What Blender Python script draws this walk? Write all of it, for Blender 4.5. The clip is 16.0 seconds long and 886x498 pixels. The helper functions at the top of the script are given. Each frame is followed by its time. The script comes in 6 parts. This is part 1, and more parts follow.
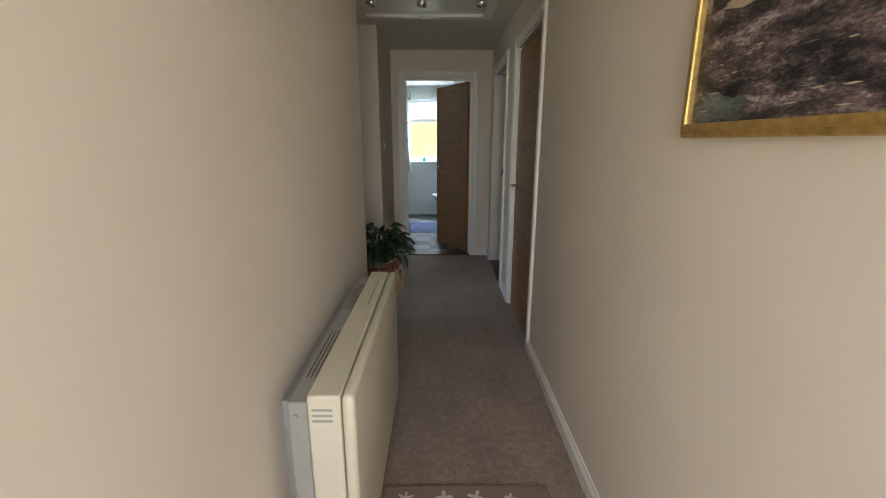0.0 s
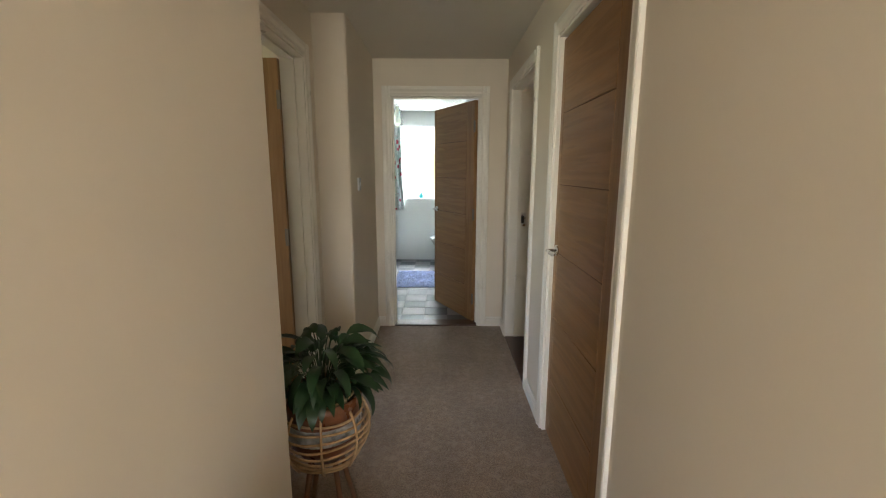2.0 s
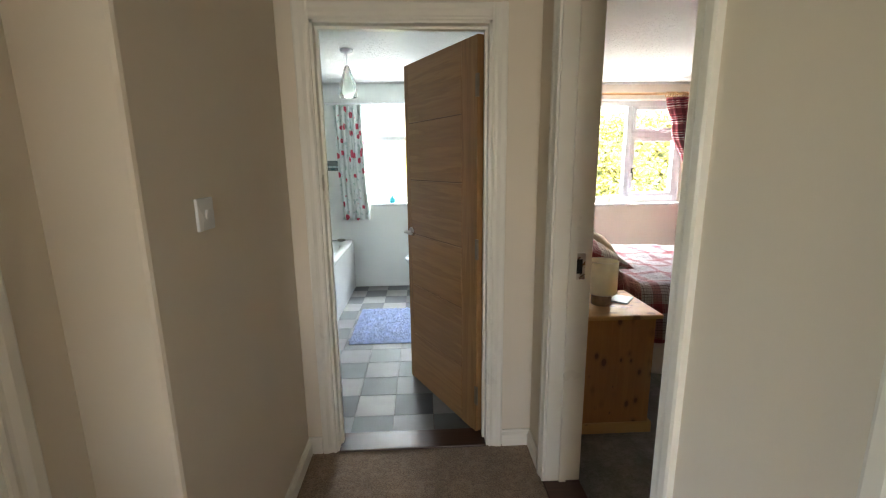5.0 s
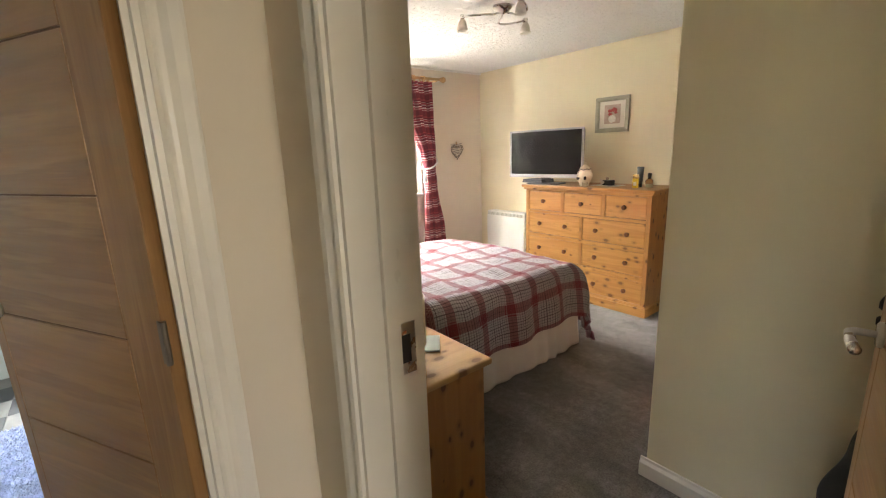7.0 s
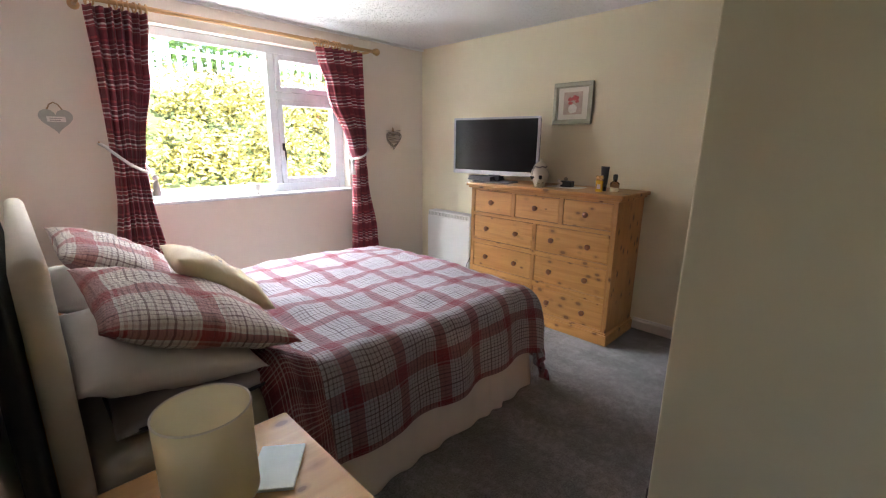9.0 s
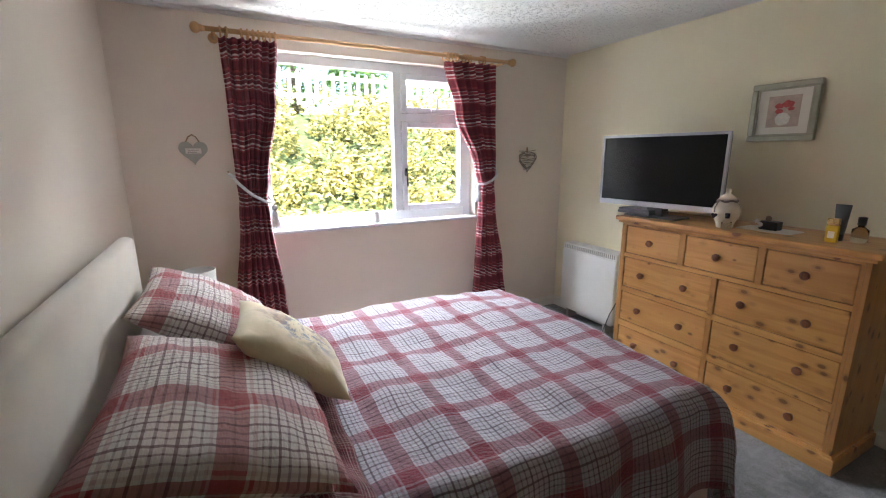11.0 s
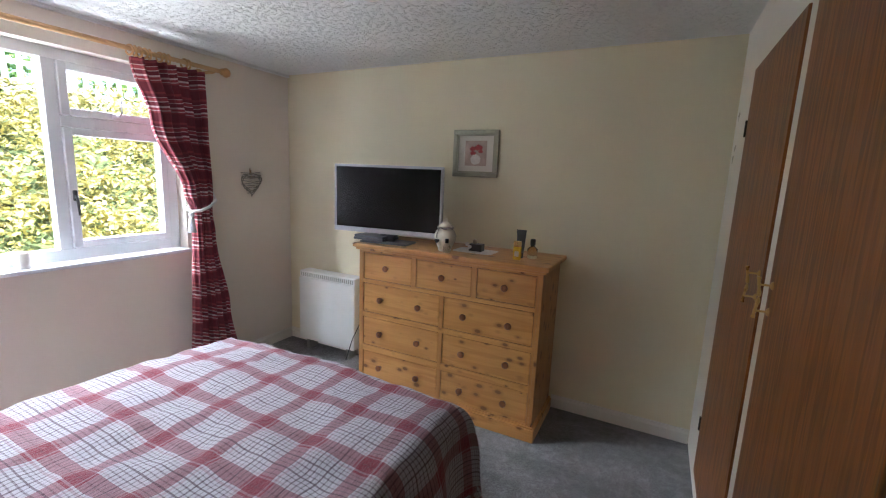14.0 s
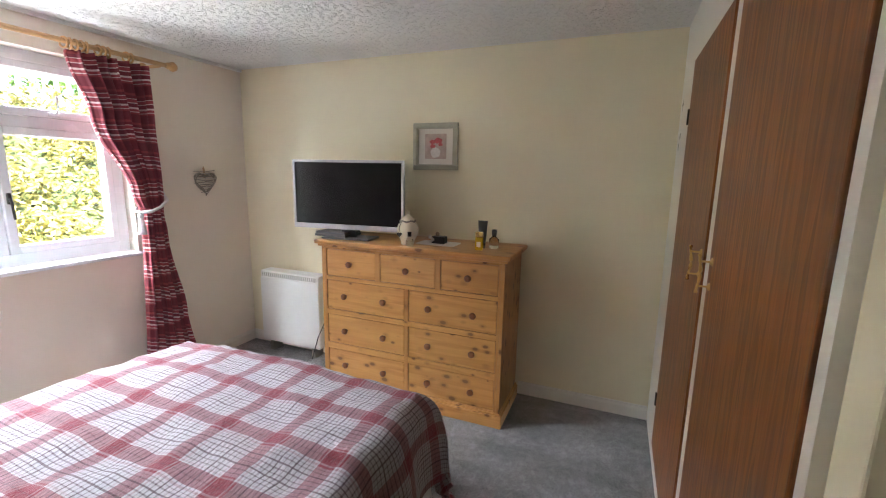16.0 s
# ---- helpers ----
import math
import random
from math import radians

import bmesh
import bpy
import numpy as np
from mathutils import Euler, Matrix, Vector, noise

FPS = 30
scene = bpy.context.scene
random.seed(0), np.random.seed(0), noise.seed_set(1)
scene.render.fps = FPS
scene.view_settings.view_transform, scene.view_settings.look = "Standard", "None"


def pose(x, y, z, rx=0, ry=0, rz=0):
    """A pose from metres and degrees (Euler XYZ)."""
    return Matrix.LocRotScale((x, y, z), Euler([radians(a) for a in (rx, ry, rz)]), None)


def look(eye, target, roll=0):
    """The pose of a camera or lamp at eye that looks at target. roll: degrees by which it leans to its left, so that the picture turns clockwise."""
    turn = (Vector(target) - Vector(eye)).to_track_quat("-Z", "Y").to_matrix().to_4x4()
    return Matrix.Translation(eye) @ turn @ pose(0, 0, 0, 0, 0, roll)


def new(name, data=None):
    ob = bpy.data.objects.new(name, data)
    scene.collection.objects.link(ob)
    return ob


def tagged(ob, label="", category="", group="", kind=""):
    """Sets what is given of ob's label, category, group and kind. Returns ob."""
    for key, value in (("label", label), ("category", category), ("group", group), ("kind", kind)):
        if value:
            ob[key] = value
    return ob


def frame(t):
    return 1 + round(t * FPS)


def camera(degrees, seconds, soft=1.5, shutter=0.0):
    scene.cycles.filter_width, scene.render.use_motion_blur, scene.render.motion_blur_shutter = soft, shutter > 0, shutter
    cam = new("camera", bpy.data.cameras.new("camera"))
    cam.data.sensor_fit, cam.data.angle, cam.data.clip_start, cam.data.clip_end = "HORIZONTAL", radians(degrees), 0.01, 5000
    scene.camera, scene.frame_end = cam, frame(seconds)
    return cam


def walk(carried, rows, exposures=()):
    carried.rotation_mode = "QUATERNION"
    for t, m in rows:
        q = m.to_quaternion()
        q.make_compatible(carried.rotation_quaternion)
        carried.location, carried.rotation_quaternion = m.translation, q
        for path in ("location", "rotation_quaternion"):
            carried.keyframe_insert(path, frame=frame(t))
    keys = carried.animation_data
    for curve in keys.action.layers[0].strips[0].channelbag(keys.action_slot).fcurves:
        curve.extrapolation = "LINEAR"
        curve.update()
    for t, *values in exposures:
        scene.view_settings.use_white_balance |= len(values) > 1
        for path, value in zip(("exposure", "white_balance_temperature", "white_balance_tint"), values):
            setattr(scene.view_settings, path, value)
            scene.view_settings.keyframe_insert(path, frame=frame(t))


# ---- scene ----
cam = camera(92.1, 16.0, soft=1.15)
PATH = [
    (0, (0.233, 0.023, 1.327), (0.248, 1.962, 0.838), 0.1),
    (0.5, (0.261, 0.335, 1.357), (0.273, 2.275, 0.871), -0.2),
    (1, (0.25, 0.64, 1.356), (0.266, 2.591, 0.913), -0.0),
    (1.5, (0.24, 0.973, 1.377), (0.246, 2.933, 0.981), 0.1),
    (2, (0.26, 1.304, 1.378), (0.27, 3.272, 1.02), 0.2),
    (2.5, (0.288, 1.598, 1.389), (0.286, 3.565, 1.032), 0.4),
    (3, (0.294, 1.914, 1.428), (0.26, 3.88, 1.062), 0.4),
    (3.2, (0.327, 2.029, 1.434), (0.261, 3.993, 1.061), 0.2),
    (5.3, (0.281, 3.232, 1.417), (0.437, 5.185, 1.016), -0.8),
    (5.5, (0.31, 3.339, 1.425), (0.519, 5.287, 1.021), -0.8),
    (6, (0.369, 3.624, 1.399), (0.873, 5.517, 0.997), -0.3),
    (6.5, (0.381, 3.861, 1.434), (1.304, 5.583, 1.005), -2.0),
    (7, (0.487, 4.048, 1.383), (1.701, 5.573, 0.936), -2.1),
    (7.5, (0.626, 4.16, 1.385), (2.006, 5.527, 0.906), -1.8),
    (8, (0.772, 4.285, 1.37), (2.247, 5.545, 0.882), -1.3),
    (8.5, (0.906, 4.402, 1.391), (2.433, 5.59, 0.887), -0.9),
    (9, (1.071, 4.484, 1.346), (2.451, 5.849, 0.864), 0.6),
    (9.5, (1.214, 4.594, 1.382), (2.19, 6.267, 0.885), -0.4),
    (9.7, (1.286, 4.626, 1.4), (2.12, 6.373, 0.898), -0.6),
    (11.8, (1.458, 5.05, 1.471), (2.539, 6.693, 1.111), 1.7),
    (12, (1.434, 5.073, 1.498), (2.619, 6.643, 1.134), 1.6),
    (12.5, (1.478, 5.092, 1.484), (2.864, 6.493, 1.144), 2.0),
    (13, (1.488, 5.097, 1.476), (3.069, 6.276, 1.146), 2.7),
    (13.5, (1.498, 5.091, 1.502), (3.212, 6.062, 1.159), 2.7),
    (14, (1.513, 5.077, 1.494), (3.277, 5.958, 1.157), 2.4),
    (14.5, (1.51, 5.067, 1.494), (3.303, 5.884, 1.155), 1.9),
    (15, (1.523, 5.042, 1.5), (3.337, 5.81, 1.152), 1.3),
    (15.5, (1.512, 5.045, 1.483), (3.339, 5.78, 1.135), 1.2),
    (16, (1.511, 5.045, 1.475), (3.335, 5.786, 1.126), 1.1),
]
walk(cam, [(t, look(eye, target, roll)) for t, eye, target, roll in PATH],
     exposures=((0, 2.2, 5950, 10), (0.5, 2.45, 6150, 10), (1.0, 2.65, 6350, 10), (1.5, 2.78, 6450, 10), (2.0, 3.1, 6600, 10), (3.0, 3.55, 6950, 10), (5.5, 3.25, 6600, 11),
                (6, 3.32, 6650, 12), (6.5, 3.4, 7000, 12), (7, 3.6, 7250, 12), (8, 3.52, 7000, 14), (8.5, 3.28, 6600, 15), (9, 2.92, 6150, 15), (9.5, 2.9, 6050, 14),
                (12, 2.35, 5850, 12), (13, 2.4, 5800, 12), (14, 2.45, 5720, 12), (14.5, 2.75, 5850, 12), (15, 2.87, 5950, 12), (16, 2.97, 6050, 12)))

# ---- world, sun, large lights ----
world = bpy.data.worlds.new("world")
scene.world = world
world.use_nodes = True
wn = world.node_tree
sky = wn.nodes.new("ShaderNodeTexSky")
sky.sky_type, sky.sun_disc = "NISHITA", False
sky.sun_elevation, sky.sun_rotation = radians(52), radians(200)
wn.links.new(sky.outputs[0], wn.nodes["Background"].inputs[0])
wn.nodes["Background"].inputs[1].default_value = 0.15
sun = new("sun", bpy.data.lights.new("sun", "SUN"))
sun.data.energy, sun.data.angle, sun.data.color = 5.0, radians(0.5), (1.0, 0.94, 0.84)
sun.matrix_world = look((-3, -9, 14), (0, 0, 0))


def fill_lamp(name, centre, target, sx, sy, watts, colour):
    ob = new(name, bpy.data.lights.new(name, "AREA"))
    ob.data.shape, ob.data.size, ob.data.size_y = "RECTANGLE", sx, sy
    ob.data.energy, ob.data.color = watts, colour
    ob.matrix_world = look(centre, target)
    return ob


# fill lamp added behind the start to brighten the hall; no known window
fill_lamp("hall_fill_lamp", (0.3, -1.35, 1.45), (0.3, 1.5, 1.25), 0.9, 1.3, 5.2, (1.0, 0.97, 0.93))
# fill lamp added in the next room, with no window known there
fill_lamp("study_fill_lamp", (-2.9, 3.0, 1.4), (0, 3.0, 1.2), 1.0, 1.0, 1.2, (1.0, 0.95, 0.88))
# lamps added out of sight outside both windows, for skylight and ground bounce
fill_lamp("bedroom_sky_fill", (2.5, 8.85, 2.75), (2.5, 6.6, 0.7), 1.9, 0.9, 94, (0.95, 0.98, 1.0))
fill_lamp("bedroom_ground_fill", (2.5, 8.8, 0.42), (2.6, 5.2, 1.8), 1.9, 0.8, 12, (1.0, 0.99, 0.93))
fill_lamp("bathroom_sky_fill", (0.07, 8.85, 2.75), (0.0, 6.6, 0.7), 1.1, 0.9, 34, (0.88, 0.96, 1.0))
fill_lamp("bathroom_ground_fill", (0.07, 8.8, 0.42), (0.0, 5.4, 1.8), 1.1, 0.8, 14, (0.9, 0.97, 1.0))


# ---- materials ----
def nodes(name):
    m = bpy.data.materials.new(name)
    m.use_nodes = True
    t = m.node_tree
    return m, t, t.nodes["Principled BSDF"]


def mathn(t, op, a, b=None):
    n = t.nodes.new("ShaderNodeMath")
    n.operation = op
    for i, v in enumerate((a, b)):
        if v is None:
            continue
        if isinstance(v, (int, float)):
            n.inputs[i].default_value = v
        else:
            t.links.new(v, n.inputs[i])
    return n.outputs[0]


def mixc(t, fac, a, b, mode="MIX"):
    n = t.nodes.new("ShaderNodeMix")
    n.data_type, n.blend_type = "RGBA", mode
    for i, v in ((0, fac), (6, a), (7, b)):
        if isinstance(v, (int, float)):
            n.inputs[i].default_value = v
        elif isinstance(v, tuple):
            n.inputs[i].default_value = (*v, 1)
        else:
            t.links.new(v, n.inputs[i])
    return n.outputs[2]


def ramp(t, fac, stops, mode="LINEAR"):
    n = t.nodes.new("ShaderNodeValToRGB")
    n.color_ramp.interpolation = mode
    while len(n.color_ramp.elements) < len(stops):
        n.color_ramp.elements.new(0.5)
    for e, (p, c) in zip(n.color_ramp.elements, stops):
        e.position = p
        e.color = (c, c, c, 1) if isinstance(c, (int, float)) else (*c, 1)
    t.links.new(fac, n.inputs[0])
    return n.outputs[0]


def coords(t, kind="Object", scale=(1, 1, 1)):
    c = t.nodes.new("ShaderNodeTexCoord")
    m = t.nodes.new("ShaderNodeMapping")
    m.inputs["Scale"].default_value = scale
    t.links.new(c.outputs[kind], m.inputs[0])
    return m.outputs[0]


def noisetex(t, vec, scale, detail=4.0, rough=0.55):
    n = t.nodes.new("ShaderNodeTexNoise")
    n.inputs["Scale"].default_value, n.inputs["Detail"].default_value, n.inputs["Roughness"].default_value = scale, detail, rough
    t.links.new(vec, n.inputs["Vector"])
    return n.outputs[0]


def bump(t, b, height, strength, dist):
    n = t.nodes.new("ShaderNodeBump")
    n.inputs["Strength"].default_value, n.inputs["Distance"].default_value = strength, dist
    t.links.new(height, n.inputs["Height"])
    t.links.new(n.outputs[0], b.inputs["Normal"])


def mat(name, colour, rough=0.6, var=0.12, scale=3.0, grain=120.0, relief=0.15, dist=0.001, metal=0.0, sheen=0.0, coat=0.0):
    """A surface with blotches, fine grain and fine relief."""
    m, t, b = nodes(name)
    v = coords(t)
    big, fine = noisetex(t, v, scale, 3), noisetex(t, v, grain, 3)
    dark = tuple(c * (1 - var) for c in colour)
    light = tuple(min(1, c * (1 + var)) for c in colour)
    c = mixc(t, ramp(t, big, ((0.3, 0.0), (0.7, 1.0))), dark, light)
    c = mixc(t, 0.5 * var, c, fine, "OVERLAY")
    t.links.new(c, b.inputs["Base Color"])
    r = ramp(t, big, ((0.2, max(0.02, rough - 0.08)), (0.8, min(1, rough + 0.08))))
    t.links.new(r, b.inputs["Roughness"])
    b.inputs["Metallic"].default_value = metal
    b.inputs["Sheen Weight"].default_value = sheen
    b.inputs["Coat Weight"].default_value = coat
    bump(t, b, fine, relief, dist)
    return m


def wood(name, dark, light, axis="z", rough=0.45, ring=9.0, knots=0.0, bands=0.5, coat=0.0):
    """Grain drawn out along one axis, with rays and, where wanted, knots."""
    m, t, b = nodes(name)
    s = {"x": (0.06, 1, 1), "y": (1, 0.06, 1), "z": (1, 1, 0.06)}[axis]
    obj = t.nodes.new("ShaderNodeObjectInfo")
    c0 = coords(t)
    add = t.nodes.new("ShaderNodeVectorMath")
    add.operation = "ADD"
    sh = t.nodes.new("ShaderNodeCombineXYZ")
    for i in range(3):
        t.links.new(mathn(t, "MULTIPLY", obj.outputs["Random"], 3.7 + i), sh.inputs[i])
    t.links.new(c0, add.inputs[0])
    t.links.new(sh.outputs[0], add.inputs[1])
    mp = t.nodes.new("ShaderNodeMapping")
    mp.inputs["Scale"].default_value = s
    t.links.new(add.outputs[0], mp.inputs[0])
    v = mp.outputs[0]
    a = noisetex(t, v, ring, 5, 0.6)
    f = noisetex(t, v, ring * 14, 4, 0.7)
    w = ramp(t, mathn(t, "FRACT", mathn(t, "MULTIPLY", a, 7.0)), ((0, 0.0), (0.75, 1.0), (1, 0.1)))
    c = mixc(t, mathn(t, "ADD", mathn(t, "MULTIPLY", w, bands), mathn(t, "MULTIPLY", f, 0.5)), dark, light)
    if knots:
        vo = t.nodes.new("ShaderNodeTexVoronoi")
        vo.inputs["Scale"].default_value = 17.0
        mk = t.nodes.new("ShaderNodeMapping")
        k = {"x": (0.6, 1, 1), "y": (1, 0.6, 1), "z": (1, 1, 0.6)}[axis]
        mk.inputs["Scale"].default_value = k
        t.links.new(add.outputs[0], mk.inputs[0])
        t.links.new(mk.outputs[0], vo.inputs["Vector"])
        tone = t.nodes.new("ShaderNodeSeparateXYZ")
        t.links.new(vo.outputs["Color"], tone.inputs[0])
        near = mathn(t, "MULTIPLY", mathn(t, "ADD", vo.outputs["Distance"], mathn(t, "MULTIPLY", f, 0.05)), mathn(t, "DIVIDE", 1.0, mathn(t, "SUBTRACT", 1.35, tone.outputs[0])))
        kd = ramp(t, near, ((0.0, 1.0), (0.17, 0.95), (0.21, 0.4), (0.36, 0.0)))
        c = mixc(t, mathn(t, "MULTIPLY", kd, knots), c, (0.10, 0.035, 0.012))
    t.links.new(c, b.inputs["Base Color"])
    t.links.new(ramp(t, f, ((0.2, rough - 0.08), (0.8, rough + 0.1))), b.inputs["Roughness"])
    b.inputs["Coat Weight"].default_value = coat
    bump(t, b, f, 0.12, 0.001)
    return m


def plaid(name, white, red, line, period=0.24, kind="UV"):
    """Woven check in cloth metres (UV): broad bands, fine lines, wrinkled."""
    m, t, b = nodes(name)
    c = t.nodes.new("ShaderNodeTexCoord")
    sp = t.nodes.new("ShaderNodeSeparateXYZ")
    t.links.new(c.outputs["UV"], sp.inputs[0])
    reds, lines = [], []
    for o in (0, 1):
        fr = mathn(t, "FRACT", mathn(t, "DIVIDE", sp.outputs[o], period))
        reds.append(ramp(t, fr, ((0.0, 1.0), (0.24, 1.0), (0.25, 0.0), (0.27, 0.3), (0.30, 0.0), (0.90, 0.0), (0.93, 0.45), (0.965, 0.0)), "CONSTANT"))
        lines.append(ramp(t, fr, ((0.0, 0.0), (0.10, 0.35), (0.125, 0.0), (0.34, 0.6), (0.36, 0.0), (0.42, 0.7), (0.44, 0.0), (0.50, 1.0), (0.525, 0.0), (0.58, 0.6), (0.60, 0.0),
                                  (0.66, 0.7), (0.68, 0.0), (0.74, 1.0), (0.765, 0.0), (0.82, 0.6), (0.84, 0.0), (0.88, 0.5), (0.895, 0.0)), "CONSTANT"))
    r = mathn(t, "MINIMUM", mathn(t, "ADD", mathn(t, "MULTIPLY", reds[0], 0.72), mathn(t, "MULTIPLY", reds[1], 0.72)), 1.0)
    col = mixc(t, r, white, red)
    l = mathn(t, "MINIMUM", mathn(t, "ADD", mathn(t, "MULTIPLY", lines[0], 0.72), mathn(t, "MULTIPLY", lines[1], 0.72)), 0.88)
    col = mixc(t, l, col, line)
    v = coords(t)
    weave = noisetex(t, coords(t, "UV", (1, 1, 1)), 700, 2)
    col = mixc(t, 0.12, col, weave, "OVERLAY")
    t.links.new(col, b.inputs["Base Color"])
    b.inputs["Roughness"].default_value = 0.9
    b.inputs["Sheen Weight"].default_value = 0.15
    crinkle = noisetex(t, coords(t, "UV", (1, 2.2, 1)), 55, 3)
    bump(t, b, mathn(t, "ADD", mathn(t, "ADD", noisetex(t, v, 14, 4), mathn(t, "MULTIPLY", crinkle, 0.7)), mathn(t, "MULTIPLY", weave, 0.15)), 0.85, 0.016)
    return m


def carpet(name, dark, light, worn, brushed=0.25):
    m, t, b = nodes(name)
    v = coords(t)
    tuft, mid, big = noisetex(t, v, 130, 4, 0.75), noisetex(t, v, 26, 5, 0.7), noisetex(t, v, 2.2, 3)
    c = mixc(t, ramp(t, tuft, ((0.35, 0.0), (0.65, 1.0))), dark, light)
    c = mixc(t, mathn(t, "MULTIPLY", ramp(t, mid, ((0.48, 0.0), (0.60, 1.0))), 0.45), c, worn)
    c = mixc(t, 0.25, c, big, "OVERLAY")
    sweep = noisetex(t, coords(t, "Object", (1.0, 0.45, 1)), 5.5, 4, 0.6)
    c = mixc(t, brushed, c, ramp(t, sweep, ((0.38, 0.25), (0.62, 0.72))), "OVERLAY")
    t.links.new(c, b.inputs["Base Color"])
    b.inputs["Roughness"].default_value = 0.95
    b.inputs["Sheen Weight"].default_value = 0.3
    bump(t, b, mathn(t, "ADD", tuft, mathn(t, "MULTIPLY", mid, 0.8)), 0.7, 0.006)
    return m


def artex(name, colour):
    m, t, b = nodes(name)
    v = coords(t)
    n1, n2 = noisetex(t, v, 38, 7, 0.74), noisetex(t, v, 110, 3)
    t.links.new(mixc(t, 0.12, colour, n1, "OVERLAY"), b.inputs["Base Color"])
    b.inputs["Roughness"].default_value = 0.85
    h = mathn(t, "ADD", ramp(t, n1, ((0.53, 0.0), (0.59, 1.0))), mathn(t, "MULTIPLY", n2, 0.4))
    bump(t, b, h, 0.8, 0.008)
    return m


def glassy(name, colour=(1, 1, 1), rough=0.0, ior=1.45):
    m, t, b = nodes(name)
    b.inputs["Base Color"].default_value = (*colour, 1)
    b.inputs["Roughness"].default_value, b.inputs["IOR"].default_value = rough, ior
    b.inputs["Transmission Weight"].default_value = 1.0
    return m


M_WALL = mat("cream_emulsion", (0.73, 0.655, 0.55), 0.75, 0.035, 1.3, 90, 0.12, 0.0008)
M_BEDWALL = mat("pale_cream_emulsion", (0.79, 0.722, 0.53), 0.75, 0.035, 1.3, 90, 0.12, 0.0008)
M_WINWALL = mat("pale_pink_cream_emulsion", (0.79, 0.715, 0.62), 0.75, 0.03, 1.3, 90, 0.12, 0.0008)
M_BATHWALL = mat("white_bathroom_paint", (0.78, 0.82, 0.81), 0.4, 0.02, 1.5, 60, 0.06)
M_CEIL = mat("matt_ceiling_paint", (0.70, 0.66, 0.58), 0.85, 0.03, 1.5, 90, 0.1)
M_ARTEX = artex("stippled_ceiling_plaster", (0.84, 0.84, 0.82))
M_GLOSS = mat("white_gloss_paint", (0.80, 0.77, 0.70), 0.32, 0.03, 4, 60, 0.06)
M_PVC = mat("white_pvc", (0.82, 0.85, 0.88), 0.25, 0.015, 4, 60, 0.03)
M_HALLCARPET = carpet("brown_beige_carpet", (0.13, 0.085, 0.052), (0.34, 0.24, 0.165), (0.37, 0.28, 0.21))
M_BEDCARPET = carpet("grey_carpet", (0.075, 0.073, 0.072), (0.22, 0.215, 0.21), (0.27, 0.265, 0.26), 0.55)
M_OAK = wood("oak_veneer", (0.20, 0.098, 0.034), (0.38, 0.21, 0.085), "z", 0.4, 7, 0, 0.45)
M_OAKX = wood("oak_veneer_cross", (0.20, 0.098, 0.034), (0.38, 0.21, 0.085), "x", 0.4, 7, 0, 0.45)
M_HINGE = mat("dark_steel_hinge", (0.22, 0.19, 0.16), 0.4, 0.1, 20, 200, 0.05, metal=0.8)
M_OAKGROOVE = mat("oak_door_groove", (0.13, 0.062, 0.024), 0.7)
M_GROOVE = mat("oak_groove", (0.09, 0.045, 0.02), 0.7)
M_PINE = wood("waxed_pine", (0.42, 0.18, 0.045), (0.62, 0.33, 0.105), "y", 0.38, 6, 0.82, 0.5, 0.15)
M_PINEZ = wood("waxed_pine_upright", (0.38, 0.165, 0.045), (0.56, 0.29, 0.095), "z", 0.38, 5, 0.9, 0.35, 0.15)
M_PINEX = wood("pale_pine", (0.52, 0.29, 0.11), (0.70, 0.45, 0.21), "x", 0.4, 5, 0.7, 0.3, 0.1)
M_KNOB = wood("dark_turned_wood", (0.13, 0.042, 0.014), (0.30, 0.11, 0.04), "z", 0.3, 12, 0, 0.4, 0.4)
M_SAPELE = wood("red_brown_sapele", (0.075, 0.023, 0.005), (0.33, 0.118, 0.028), "z", 0.42, 14, 0, 0.55, 0.05)
M_SILLWOOD = wood("dark_threshold_wood", (0.035, 0.014, 0.008), (0.09, 0.035, 0.02), "x", 0.35, 10, 0, 0.4)
M_POLE = wood("beech_pole", (0.55, 0.30, 0.12), (0.72, 0.45, 0.22), "x", 0.4, 6, 0, 0.3, 0.2)
M_PLAID = plaid("red_check_cotton", (0.45, 0.428, 0.462), (0.20, 0.022, 0.038), (0.06, 0.017, 0.03), 0.225)
M_PLAIDR = plaid("dark_red_check_lining", (0.20, 0.035, 0.045), (0.11, 0.010, 0.020), (0.46, 0.34, 0.31), 0.14)
M_STEEL = mat("brushed_steel", (0.62, 0.60, 0.57), 0.28, 0.05, 20, 200, 0.05, metal=1.0)
M_BRASS = mat("worn_brass", (0.55, 0.38, 0.16), 0.28, 0.1, 20, 200, 0.05, metal=1.0)
M_HEATER = mat("cream_enamel", (0.64, 0.59, 0.44), 0.35, 0.02, 3, 80, 0.03)
M_HEATERB = mat("grey_enamel", (0.32, 0.31, 0.27), 0.45, 0.03, 3, 80, 0.05)
M_WHITEMETAL = mat("white_enamel", (0.80, 0.80, 0.77), 0.35, 0.02, 3, 80, 0.03)
M_DARK = mat("black_plastic", (0.012, 0.012, 0.014), 0.35, 0.1, 9, 100, 0.05)
M_SCREEN = mat("black_screen", (0.004, 0.004, 0.005), 0.22, 0.0, 2, 20, 0.0)
M_SCREEN.node_tree.nodes["Principled BSDF"].inputs["Specular IOR Level"].default_value = 0.2
M_SILVER = mat("silver_plastic", (0.46, 0.46, 0.50), 0.35, 0.03, 5, 90, 0.03, metal=0.5)
M_WHITECLOTH = mat("white_cotton", (0.78, 0.75, 0.72), 0.9, 0.04, 6, 300, 0.3, 0.002, sheen=0.2)
